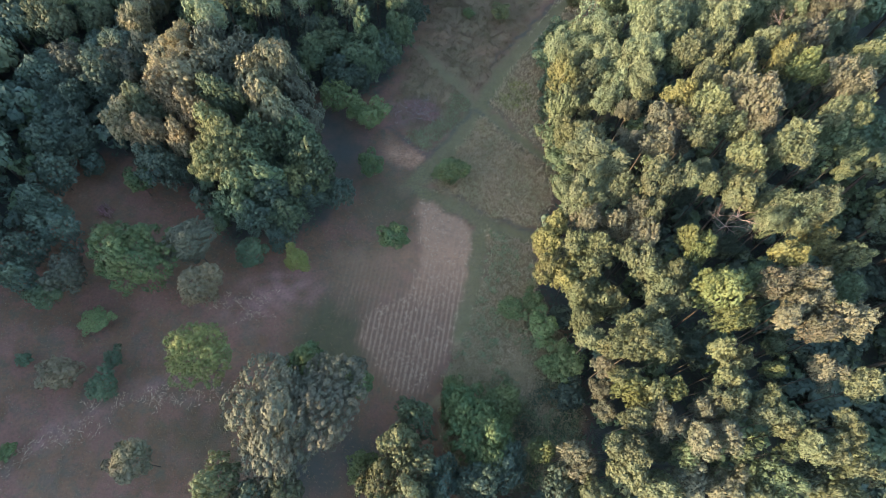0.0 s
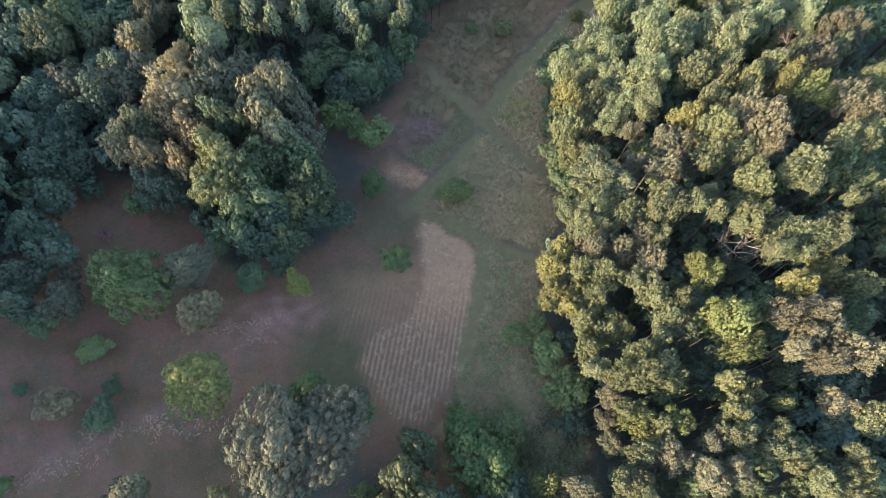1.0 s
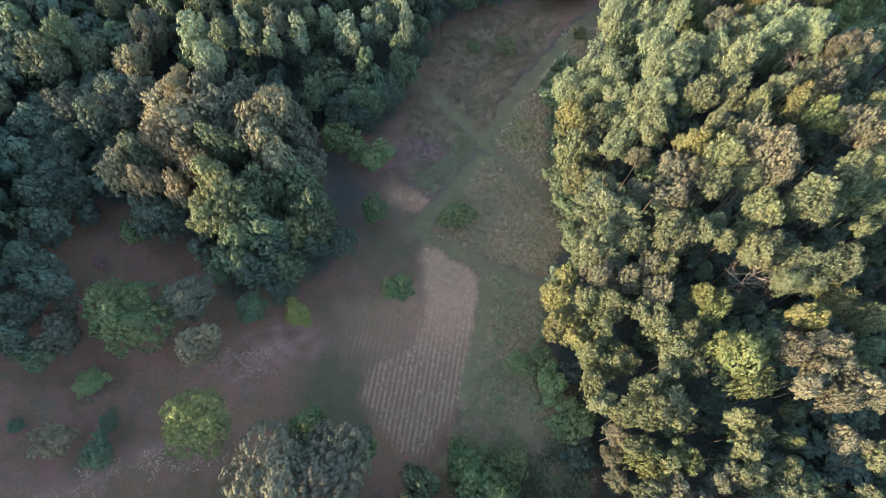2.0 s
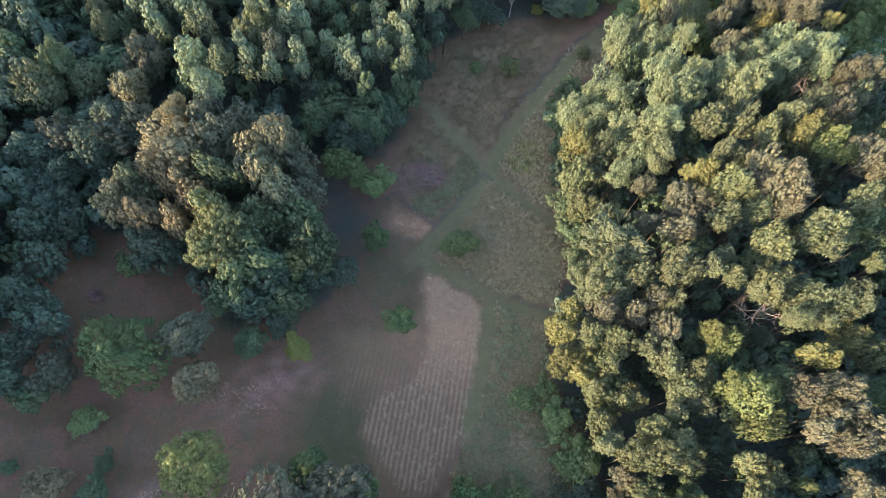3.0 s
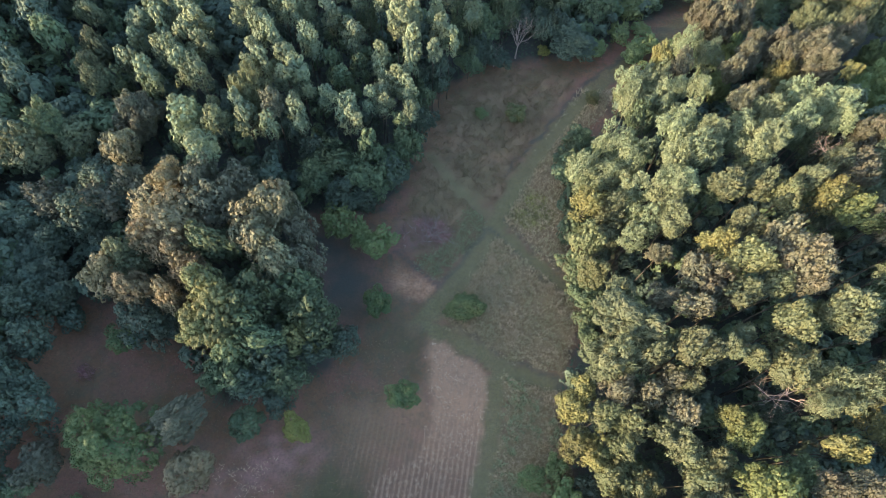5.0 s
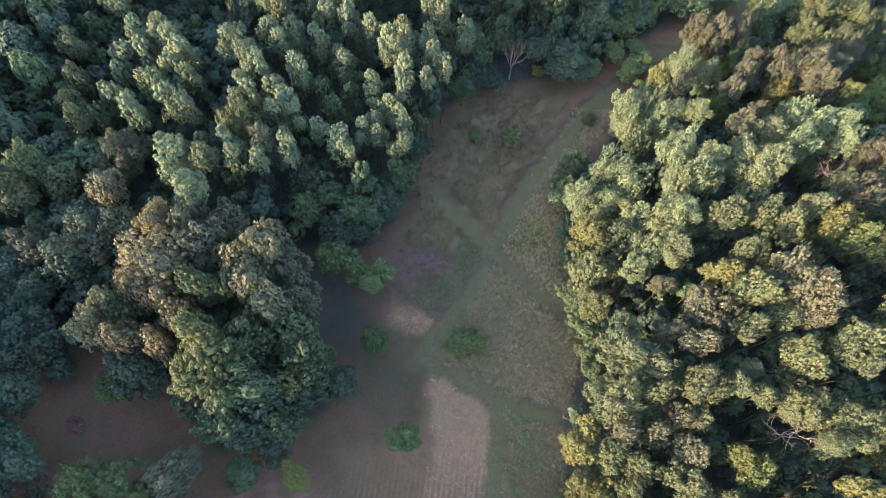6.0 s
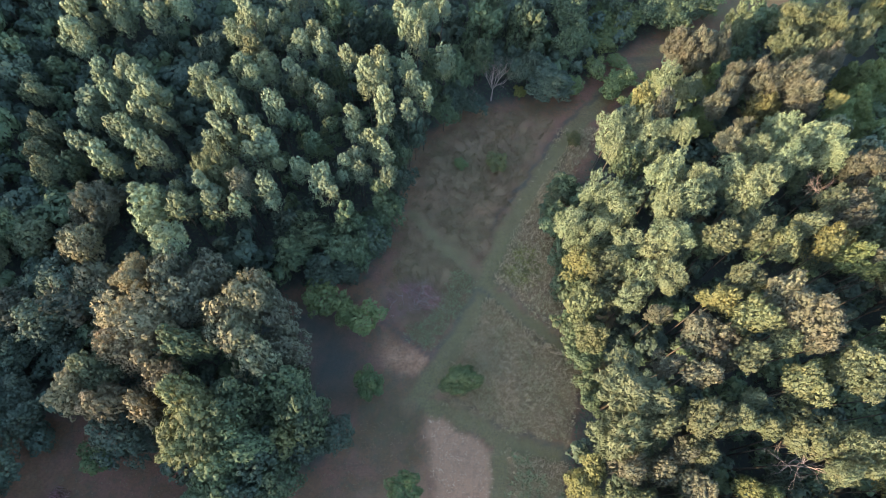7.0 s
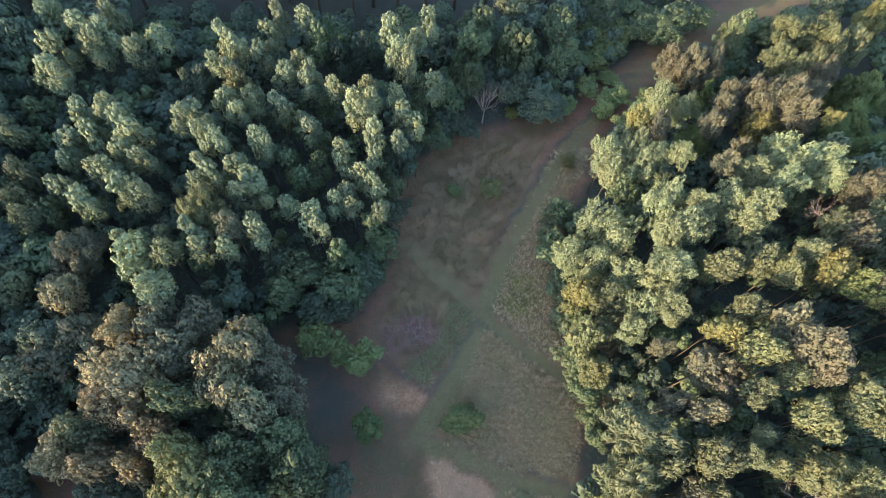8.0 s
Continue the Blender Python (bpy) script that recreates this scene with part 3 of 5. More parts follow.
plant("broadleaf", "D", 14.9, 2.4, 2.38, 8.0)
plant("bush", "B", 11.2, 23.1, 1.74, 3.2)
plant("bush", "B", 14.9, 20.9, 2.19, 3.8)
plant("bush", "B", 17.2, 16.6, 2.53, 4.0)
plant("bush", "D", 17.4, 12.6, 2.20, 4.0)
plant("bush", "B", 13.9, 24.2, 1.60, 3.5)
plant("bush", "D", 17.1, 22.2, 1.72, 3.5)
plant("bush", "B", 15.5, 16.2, 1.65, 3.4)

# right wood edge and inside
plant("ash_tree", "L", 23.8, 64.5, 2.97, 12.2)
plant("ash_tree", "L", 18.9, 60.2, 2.23, 12.0)
plant("ash_tree", "L", 22.0, 59.3, 2.80, 12.1)
plant("ash_tree", "L", 25.3, 61.7, 2.83, 12.7)
plant("ash_tree", "L", 25.4, 56.8, 2.23, 13.5)
plant("ash_tree", "L", 23.9, 55.7, 2.43, 11.7)
plant("ash_tree", "L", 28.8, 55.4, 2.80, 15.4)
plant("ash_tree", "L", 29.8, 56.2, 2.16, 16.0)
plant("ash_tree", "L", 28.1, 51.4, 2.12, 14.9)
plant("ash_tree", "L", 25.7, 52.9, 2.68, 12.9)
plant("ash_tree", "L", 24.0, 50.0, 1.93, 12.3)
plant("ash_tree", "L", 30.9, 64.6, 2.91, 16.8)
plant("ash_tree", "L", 32.0, 60.9, 2.92, 17.1)
plant("ash_tree", "L", 29.8, 60.4, 2.22, 16.1)
plant("ash_tree", "L", 34.4, 62.9, 1.99, 16.9)
plant("broadleaf", "G", 28.1, 69.0, 2.43, 12.5)
plant("ash_tree", "L", 39.0, 63.9, 2.43, 16.3)
plant("ash_tree", "L", 39.9, 60.9, 2.55, 16.3)
plant("ash_tree", "L", 41.0, 62.2, 2.13, 17.7)
plant("ash_tree", "G", 48.7, 66.6, 2.87, 14.8)
plant("ash_tree", "G", 53.2, 68.0, 2.56, 14.6)
plant("broadleaf", "O", 38.8, 55.6, 1.99, 16.5)
plant("broadleaf", "O", 34.7, 55.1, 2.13, 16.6)
plant("broadleaf", "G", 34.4, 56.1, 1.91, 13.4)
plant("broadleaf", "Y", 19.1, 55.1, 2.00, 11.8)
plant("broadleaf", "O", 21.9, 54.4, 2.33, 11.4)
plant("broadleaf", "YO", 18.8, 50.3, 2.45, 10.9)
plant("broadleaf", "YO", 19.3, 46.6, 2.10, 10.2)
plant("broadleaf", "O", 21.2, 50.7, 1.74, 10.8)
plant("willow", "T", 26.2, 47.2, 1.35, 12.9)
plant("willow", "T", 25.1, 41.3, 1.56, 14.6)
plant("broadleaf", "O", 35.3, 49.6, 2.04, 17.2)
plant("broadleaf", "Y", 32.4, 47.5, 1.73, 16.8)
plant("broadleaf", "YO", 34.6, 45.0, 2.38, 18.2)
plant("broadleaf", "T", 38.2, 47.6, 2.12, 18.7)
plant("broadleaf", "T", 39.1, 44.2, 2.71, 20.6)
plant("broadleaf", "D", 48.9, 54.0, 1.93, 12.3)
plant("broadleaf", "T", 39.8, 42.1, 2.04, 18.7)
plant("broadleaf", "T", 29.3, 44.2, 2.44, 15.9)
plant("broadleaf", "T", 30.8, 42.2, 2.27, 15.5)
plant("broadleaf", "T", 27.8, 40.0, 1.87, 15.9)
plant("broadleaf", "O", 32.8, 41.1, 1.86, 17.0)
plant("broadleaf", "O", 37.0, 42.0, 1.53, 16.8)
plant("broadleaf", "Y", 31.5, 47.8, 1.47, 15.2)
plant("broadleaf", "YO", 41.2, 53.4, 2.10, 17.3)
plant("broadleaf", "O", 43.6, 55.3, 1.65, 18.1)
plant("broadleaf", "Y", 45.9, 52.7, 2.29, 18.3)
plant("broadleaf", "YG", 46.9, 50.6, 1.96, 18.5)
plant("broadleaf", "YG", 48.2, 48.7, 1.29, 18.3)
plant("broadleaf", "D", 51.2, 54.0, 2.18, 12.3)
plant("broadleaf", "T", 50.7, 57.1, 2.30, 17.9)
plant("broadleaf", "O", 49.3, 58.9, 1.87, 17.2)
plant("broadleaf", "O", 54.0, 58.9, 1.96, 17.1)
plant("willow", "T", 57.7, 62.9, 2.49, 17.3)
plant("broadleaf", "D", 60.6, 62.1, 2.56, 12.0)
plant("broadleaf", "T", 50.4, 48.0, 2.12, 19.7)
plant("broadleaf", "T", 51.6, 46.1, 1.94, 19.8)
plant("broadleaf", "T", 49.4, 49.5, 1.43, 19.1)
plant("broadleaf", "O", 48.2, 42.6, 1.70, 19.4)
plant("broadleaf", "YO", 50.9, 43.0, 1.77, 19.5)
plant("broadleaf", "YO", 55.5, 52.6, 1.83, 19.1)
plant("broadleaf", "O", 42.5, 39.2, 2.11, 19.8)
plant("broadleaf", "O", 41.3, 38.5, 1.61, 18.0)
plant("broadleaf", "G", 50.1, 41.8, 2.50, 16.1)
plant("broadleaf", "G", 51.6, 39.8, 1.76, 15.6)
plant("broadleaf", "O", 42.8, 36.5, 1.57, 18.8)
plant("broadleaf", "YO", 47.1, 34.9, 1.17, 17.9)
plant("broadleaf", "YO", 37.2, 37.8, 2.34, 18.0)
plant("broadleaf", "G", 42.1, 39.3, 1.77, 14.7)
plant("willow", "O", 20.9, 39.0, 3.64, 15.4)
plant("willow", "O", 19.3, 34.5, 3.17, 14.0)
plant("broadleaf", "O", 23.4, 35.3, 1.95, 13.2)
plant("broadleaf", "T", 19.9, 31.6, 1.92, 12.2)
plant("broadleaf", "T", 23.3, 31.4, 1.79, 11.7)
plant("broadleaf", "T", 25.4, 32.7, 1.52, 12.3)
plant("broadleaf", "O", 27.5, 35.5, 2.54, 16.5)
plant("broadleaf", "O", 30.6, 35.2, 1.33, 16.3)
plant("broadleaf", "YO", 32.6, 34.0, 1.44, 16.6)
plant("broadleaf", "O", 32.5, 36.9, 1.36, 15.5)
plant("broadleaf", "D", 32.8, 36.2, 1.46, 10.2)
plant("broadleaf", "YO", 36.0, 33.1, 2.20, 17.6)
plant("broadleaf", "O", 35.0, 32.5, 1.31, 16.0)
plant("ash_tree", "O", 40.4, 32.1, 2.52, 16.1)
plant("ash_tree", "O", 42.3, 30.8, 2.48, 16.6)
plant("ash_tree", "O", 44.9, 31.3, 2.33, 17.4)
plant("ash_tree", "O", 38.5, 29.5, 1.54, 16.4)
plant("broadleaf", "O", 26.7, 32.5, 1.71, 13.0)
plant("broadleaf", "T", 25.6, 28.9, 2.00, 13.2)
plant("broadleaf", "O", 25.2, 26.5, 1.98, 12.4)
plant("broadleaf", "O", 23.5, 27.1, 1.32, 12.3)
plant("broadleaf", "O", 25.9, 24.9, 1.30, 12.2)
plant("broadleaf", "Y", 15.2, 30.3, 2.11, 9.6)
plant("broadleaf", "Y", 16.6, 32.1, 1.41, 9.8)
plant("broadleaf", "Y", 15.0, 26.5, 2.04, 10.2)
plant("broadleaf", "YO", 17.9, 28.9, 1.91, 11.2)
plant("broadleaf", "YO", 20.6, 28.0, 1.87, 12.1)
plant("broadleaf", "Y", 17.3, 25.3, 2.30, 10.1)
plant("broadleaf", "YO", 19.5, 25.7, 1.67, 10.9)
plant("broadleaf", "YO", 20.6, 22.8, 2.55, 9.8)
plant("broadleaf", "YO", 18.3, 23.2, 2.00, 10.0)
plant("broadleaf", "YO", 18.3, 19.8, 1.81, 10.4)
plant("broadleaf", "YO", 21.9, 22.4, 1.59, 10.0)
plant("broadleaf", "YG", 30.4, 28.5, 1.71, 14.0)
plant("broadleaf", "YG", 31.5, 27.1, 1.76, 13.9)
plant("broadleaf", "D", 36.6, 29.6, 1.69, 9.9)
plant("broadleaf", "YO", 28.2, 24.2, 1.61, 13.0)
plant("broadleaf", "O", 26.7, 22.4, 1.93, 12.3)
plant("broadleaf", "O", 27.9, 21.4, 1.77, 12.8)
plant("broadleaf", "O", 25.2, 20.3, 1.37, 12.9)
plant("broadleaf", "YG", 32.1, 21.6, 2.80, 16.2)
plant("broadleaf", "YG", 32.8, 18.9, 2.03, 15.6)
plant("broadleaf", "G", 36.4, 23.6, 1.61, 13.3)
plant("broadleaf", "YG", 31.1, 22.4, 1.72, 15.2)
plant("broadleaf", "Y", 44.3, 27.5, 1.81, 15.4)
plant("broadleaf", "YO", 46.5, 26.3, 1.93, 15.3)
plant("broadleaf", "Y", 38.4, 25.5, 1.49, 16.6)
plant("broadleaf", "Y", 39.9, 25.0, 1.47, 16.9)
plant("broadleaf", "YO", 47.3, 25.6, 1.51, 15.9)
plant("broadleaf", "T", 36.6, 21.7, 1.67, 17.0)
plant("broadleaf", "T", 39.5, 22.0, 1.77, 18.0)
plant("broadleaf", "T", 40.9, 20.2, 1.47, 17.5)
plant("broadleaf", "T", 41.7, 18.1, 2.04, 17.2)
plant("broadleaf", "T", 38.2, 19.3, 1.64, 17.0)
plant("broadleaf", "T", 36.7, 18.1, 1.45, 16.9)
plant("broadleaf", "G", 46.3, 22.1, 1.57, 14.3)
plant("broadleaf", "T", 44.0, 17.6, 1.74, 17.0)
plant("broadleaf", "T", 39.7, 17.0, 1.73, 17.0)
plant("broadleaf", "YO", 22.8, 18.6, 1.73, 12.9)
plant("broadleaf", "YO", 20.5, 16.1, 1.68, 13.2)
plant("broadleaf", "YO", 22.3, 15.9, 1.89, 14.5)
plant("broadleaf", "YO", 25.1, 15.3, 1.67, 13.5)
plant("broadleaf", "O", 25.0, 17.2, 1.32, 13.8)
plant("broadleaf", "D", 30.1, 17.7, 1.82, 9.6)
plant("broadleaf", "D", 30.4, 15.8, 1.41, 9.4)
plant("broadleaf", "YO", 30.3, 15.3, 1.46, 14.9)
plant("broadleaf", "YO", 32.5, 14.3, 1.17, 14.4)
plant("broadleaf", "YO", 30.3, 12.4, 1.41, 15.2)
plant("broadleaf", "O", 29.6, 10.0, 1.67, 15.0)
plant("broadleaf", "O", 30.8, 10.5, 1.23, 15.0)
plant("broadleaf", "G", 37.4, 16.4, 1.35, 12.7)
plant("broadleaf", "YG", 35.3, 13.2, 1.16, 14.4)
plant("broadleaf", "T", 40.3, 13.2, 1.67, 15.2)
plant("broadleaf", "O", 43.3, 11.5, 1.70, 15.6)
plant("broadleaf", "YG", 21.8, 11.9, 2.06, 12.7)
plant("broadleaf", "YO", 23.2, 10.7, 2.03, 12.9)
plant("broadleaf", "YG", 25.3, 11.4, 1.26, 13.7)
plant("broadleaf", "YO", 20.7, 12.9, 1.47, 12.8)
plant("broadleaf", "T", 23.7, 9.2, 1.59, 13.4)
plant("broadleaf", "O", 21.6, 8.6, 1.59, 13.0)
plant("broadleaf", "T", 24.2, 8.0, 1.40, 13.6)
plant("willow", "T", 19.4, 14.3, 1.22, 11.2)
plant("willow", "T", 19.4, 12.3, 1.24, 9.1)
plant("willow", "T", 19.6, 10.0, 1.21, 9.4)
plant("broadleaf", "O", 18.3, 17.2, 1.37, 11.1)
plant("broadleaf", "YO", 33.7, 10.0, 1.56, 15.3)
plant("broadleaf", "O", 34.6, 8.6, 1.55, 15.0)
plant("broadleaf", "YO", 34.7, 7.5, 1.20, 14.9)
plant("broadleaf", "O", 32.8, 8.9, 1.37, 15.4)
plant("broadleaf", "S", 27.8, 9.6, 1.41, 14.0)
plant("broadleaf", "S", 26.7, 6.6, 1.83, 15.2)
plant("broadleaf", "S", 29.3, 7.0, 1.62, 15.2)
plant("broadleaf", "G", 31.6, 5.8, 1.40, 12.6)
plant("broadleaf", "G", 26.3, 5.7, 1.58, 12.2)
plant("broadleaf", "O", 20.5, 5.7, 1.76, 13.4)
plant("broadleaf", "O", 19.1, 6.2, 1.39, 12.9)
plant("willow", "T", 15.3, 5.8, 1.23, 11.8)
plant("broadleaf", "O", 36.9, 6.1, 1.62, 15.3)
plant("broadleaf", "O", 38.9, 5.7, 1.51, 15.1)
plant("broadleaf", "YO", 41.1, 7.0, 1.53, 15.3)
plant("broadleaf", "O", 40.6, 8.5, 1.10, 15.3)
plant("broadleaf", "G", 36.1, 5.7, 1.23, 12.8)
plant("broadleaf", "D", 24.6, 6.5, 1.56, 8.9)
plant("bush", "G", 18.9, 48.5, 2.73, 5.5)
plant("bush", "G", 19.1, 63.9, 2.96, 5.5)
plant("bush", "G", 18.9, 54.0, 2.47, 5.5)
plant("bush", "G", 18.8, 59.0, 2.38, 5.0)
plant("bush", "G", 19.5, 44.9, 2.22, 4.5)
plant("bush", "G", 20.8, 69.0, 2.3, 4.2)
plant("broadleaf", "O", 20.4, 4.0, 2.15, 11.5)
plant("willow", "T", 16.5, 4.9, 2.04, 9.0)
plant("broadleaf", "S", 26.4, 3.2, 2.03, 12.0)
plant("broadleaf", "G", 34.7, 3.4, 2.21, 13.0)
plant("broadleaf", "O", 42.7, 4.4, 2.19, 13.0)
plant("broadleaf", "D", 39.2, 3.3, 1.98, 11.0)
plant("broadleaf", "O", 22.7, 2.5, 2.16, 12.0)
plant("broadleaf", "O", 17.6, 2.0, 1.96, 10.0)
plant("broadleaf", "S", 30.1, 2.6, 2.17, 12.0)
plant("broadleaf", "O", 40.1, 1.7, 2.13, 13.0)
plant("broadleaf", "O", 32.5, 1.7, 1.91, 12.0)

# big group, left
plant("broadleaf", "K", -30.6, 50.0, 3.94, 12.0)
plant("broadleaf", "K", -32.3, 47.7, 2.49, 11.0)
plant("broadleaf", "K", -29.9, 46.6, 2.88, 11.0)
plant("broadleaf", "K", -31.7, 55.2, 1.95, 11.5)
plant("broadleaf", "S", -28.7, 55.7, 2.63, 11.5)
plant("broadleaf", "S", -24.6, 55.6, 3.00, 11.5)
plant("broadleaf", "S", -26.5, 51.7, 3.24, 11.5)
plant("broadleaf", "G", -25.3, 47.2, 2.93, 12.5)
plant("broadleaf", "C", -20.9, 48.6, 3.22, 13.8)
plant("broadleaf", "C", -19.2, 51.9, 3.15, 14.3)
plant("broadleaf", "S", -16.6, 50.4, 2.43, 11.5)
plant("broadleaf", "S", -15.7, 46.9, 2.66, 11.0)
plant("broadleaf", "C", -18.7, 45.9, 2.70, 12.8)
plant("broadleaf", "P", -27.9, 58.9, 2.16, 13.0)
plant("broadleaf", "K", -36.6, 43.6, 2.59, 9.9)
plant("broadleaf", "O", -34.3, 45.2, 2.66, 10.0)
plant("broadleaf", "K", -33.5, 41.8, 2.47, 9.4)
plant("broadleaf", "K", -29.6, 41.3, 2.24, 9.4)
plant("broadleaf", "K", -27.7, 43.8, 2.13, 10.4)
plant("broadleaf", "D", -32.7, 38.8, 3.01, 8.0)
plant("bush", "V", -34.5, 36.9, 1.91, 5.0)
plant("broadleaf", "D", -29.6, 38.7, 2.30, 7.0)
plant("broadleaf", "GY", -24.4, 41.5, 2.80, 13.0)
plant("broadleaf", "GY", -23.3, 38.6, 3.76, 12.5)
plant("broadleaf", "G", -20.9, 40.8, 2.96, 12.5)
plant("broadleaf", "G", -19.9, 37.2, 3.19, 11.5)
plant("broadleaf", "GY", -25.2, 37.1, 2.15, 11.5)
plant("broadleaf", "G", -22.3, 34.3, 2.92, 10.0)
plant("broadleaf", "D", -20.2, 32.9, 2.49, 8.0)
plant("broadleaf", "G", -16.8, 33.3, 2.67, 7.5)
plant("broadleaf", "D", -17.4, 31.1, 1.90, 6.0)
plant("broadleaf", "G", -15.4, 42.3, 3.02, 11.2)
plant("broadleaf", "G", -13.8, 39.9, 3.14, 10.7)
plant("broadleaf", "GY", -15.4, 37.3, 2.17, 9.0)
plant("broadleaf", "D", -11.0, 38.0, 2.17, 6.0)
plant("broadleaf", "D", -18.0, 36.2, 2.91, 9.0)
plant("broadleaf", "D", -14.2, 37.0, 2.37, 7.0)
plant("broadleaf", "D", -16.6, 45.3, 2.15, 9.0)

# left wood far side
plant("broadleaf", "S", -39.0, 53.4, 3.25, 8.4)
plant("broadleaf", "C", -36.2, 55.4, 3.05, 8.4)
plant("broadleaf", "D", -40.8, 50.1, 2.81, 5.3)
plant("broadleaf", "S", -34.8, 51.7, 2.76, 7.4)
plant("broadleaf", "S", -32.4, 56.6, 2.69, 8.4)
plant("broadleaf", "D", -44.4, 47.9, 2.19, 6.0)
plant("broadleaf", "D", -44.9, 44.6, 2.52, 5.7)
plant("broadleaf", "S", -45.4, 52.5, 2.68, 7.4)
plant("broadleaf", "O", -48.4, 58.5, 2.83, 9.4)
plant("broadleaf", "G", -46.9, 62.1, 2.10, 10.6)
plant("willow", "S", -37.6, 65.1, 2.88, 10.0)
plant("poplar", "L", -30.8, 63.2, 2.93, 13.0)
plant("poplar", "L", -27.3, 63.2, 1.67, 13.0)
plant("broadleaf", "O", -45.0, 61.8, 2.76, 7.6)
plant("broadleaf", "C", -39.2, 60.2, 2.74, 8.6)
plant("broadleaf", "D", -45.3, 40.7, 2.66, 6.5)
plant("broadleaf", "D", -42.2, 41.4, 2.49, 5.8)
plant("broadleaf", "D", -47.9, 50.4, 2.62, 6.8)
plant("broadleaf", "D", -45.6, 46.6, 2.60, 6.0)
plant("broadleaf", "D", -45.9, 43.7, 2.59, 5.3)
plant("broadleaf", "D", -43.6, 43.8, 2.68, 5.6)
plant("broadleaf", "D", -43.4, 36.6, 2.77, 6.5)
plant("broadleaf", "D", -43.6, 32.0, 2.55, 6.5)
plant("broadleaf", "D", -41.3, 29.6, 2.77, 6.5)
plant("broadleaf", "D", -43.0, 26.5, 2.61, 6.5)
plant("broadleaf", "D", -43.0, 23.3, 2.14, 7.0)
plant("bush", "D", -40.9, 39.5, 1.81, 3.5)
plant("broadleaf", "D", -41.2, 51.5, 3.15, 8.4)
plant("broadleaf", "D", -39.2, 54.8, 3.09, 8.4)

# poplar wood 
plant("poplar", "P", -44.5, 95.2, 2.51, 10.3)
plant("poplar", "P", -44.7, 91.1, 2.14, 10.2)
plant("poplar", "P", -43.0, 89.3, 1.66, 10.2)
plant("poplar", "P", -41.2, 98.0, 2.23, 11.1)
plant("poplar", "P", -39.4, 94.7, 2.20, 11.0)
plant("poplar", "P", -38.5, 96.9, 1.98, 11.3)
plant("poplar", "P", -46.7, 101.5, 2.03, 9.7)
plant("poplar", "P", -38.1, 100.8, 1.95, 11.2)
plant("poplar", "P", -34.2, 93.8, 1.89, 11.6)
plant("poplar", "P", -31.3, 95.6, 1.75, 12.1)
plant("poplar", "D", -34.4, 94.4, 1.82, 7.5)
plant("poplar", "P", -40.1, 84.4, 1.87, 9.6)
plant("poplar", "P", -40.8, 80.5, 2.35, 9.2)
plant("poplar", "P", -38.0, 80.9, 2.21, 9.9)
plant("poplar", "P", -40.9, 77.8, 1.44, 8.9)
plant("poplar", "P", -36.6, 84.7, 1.87, 10.5)
plant("poplar", "P", -34.7, 82.3, 1.84, 11.3)
plant("poplar", "P", -33.0, 80.1, 2.03, 11.9)
plant("poplar", "P", -33.6, 77.4, 2.01, 11.2)
plant("poplar", "P", -31.4, 76.3, 1.78, 11.5)
plant("poplar", "P", -36.8, 75.2, 1.76, 10.6)
plant("poplar", "P", -35.3, 75.0, 1.75, 11.0)
plant("poplar", "P", -33.4, 72.3, 1.93, 11.6)
plant("poplar", "P", -31.4, 71.5, 1.93, 11.7)
plant("poplar", "P", -40.1, 73.3, 1.96, 9.3)
plant("poplar", "P", -41.7, 73.8, 1.40, 8.8)
plant("poplar", "P", -37.7, 71.1, 1.92, 10.3)
plant("poplar", "G", -46.7, 86.2, 1.82, 7.5)
plant("poplar", "D", -46.0, 85.5, 1.40, 5.4)
plant("poplar", "D", -50.8, 90.9, 2.05, 5.8)
plant("broadleaf", "O", -47.9, 81.9, 2.04, 8.5)
plant("broadleaf", "O", -45.5, 75.7, 1.97, 8.5)
plant("broadleaf", "O", -45.6, 72.6, 1.94, 8.3)
plant("broadleaf", "O", -43.8, 69.8, 1.70, 8.5)
plant("poplar", "G", -42.2, 71.0, 1.74, 7.8)
plant("poplar", "D", -47.7, 90.7, 1.98, 6.2)
plant("poplar", "L", -32.1, 65.3, 1.72, 11.1)
plant("poplar", "L", -30.0, 63.9, 1.17, 11.9)
plant("poplar", "L", -28.1, 65.4, 1.20, 11.7)
plant("broadleaf", "S", -37.4, 65.1, 1.98, 9.9)
plant("poplar", "P", -23.2, 96.4, 1.80, 12.6)
plant("poplar", "P", -21.6, 93.9, 2.02, 12.8)
plant("poplar", "P", -24.0, 91.4, 1.43, 12.2)
plant("poplar", "P", -21.9, 89.8, 2.38, 12.5)
plant("poplar", "YO", -20.6, 87.6, 1.95, 13.0)
plant("poplar", "P", -18.9, 84.4, 1.90, 13.6)
plant("poplar", "P", -22.1, 84.8, 1.91, 12.9)
plant("poplar", "P", -20.4, 82.1, 1.49, 13.7)
plant("poplar", "P", -26.3, 80.7, 1.80, 14.2)
plant("poplar", "P", -24.7, 81.1, 1.59, 14.3)
plant("poplar", "P", -24.1, 78.0, 1.78, 14.4)
plant("poplar", "P", -22.6, 77.4, 1.78, 14.2)
plant("poplar", "P", -24.2, 74.3, 1.54, 13.3)
plant("poplar", "P", -23.2, 73.0, 1.75, 13.1)
plant("poplar", "P", -24.5, 72.1, 1.39, 12.7)
plant("poplar", "P", -20.4, 73.8, 1.98, 13.8)
plant("poplar", "P", -18.5, 72.2, 2.25, 14.0)
plant("poplar", "P", -19.5, 70.1, 1.86, 14.1)
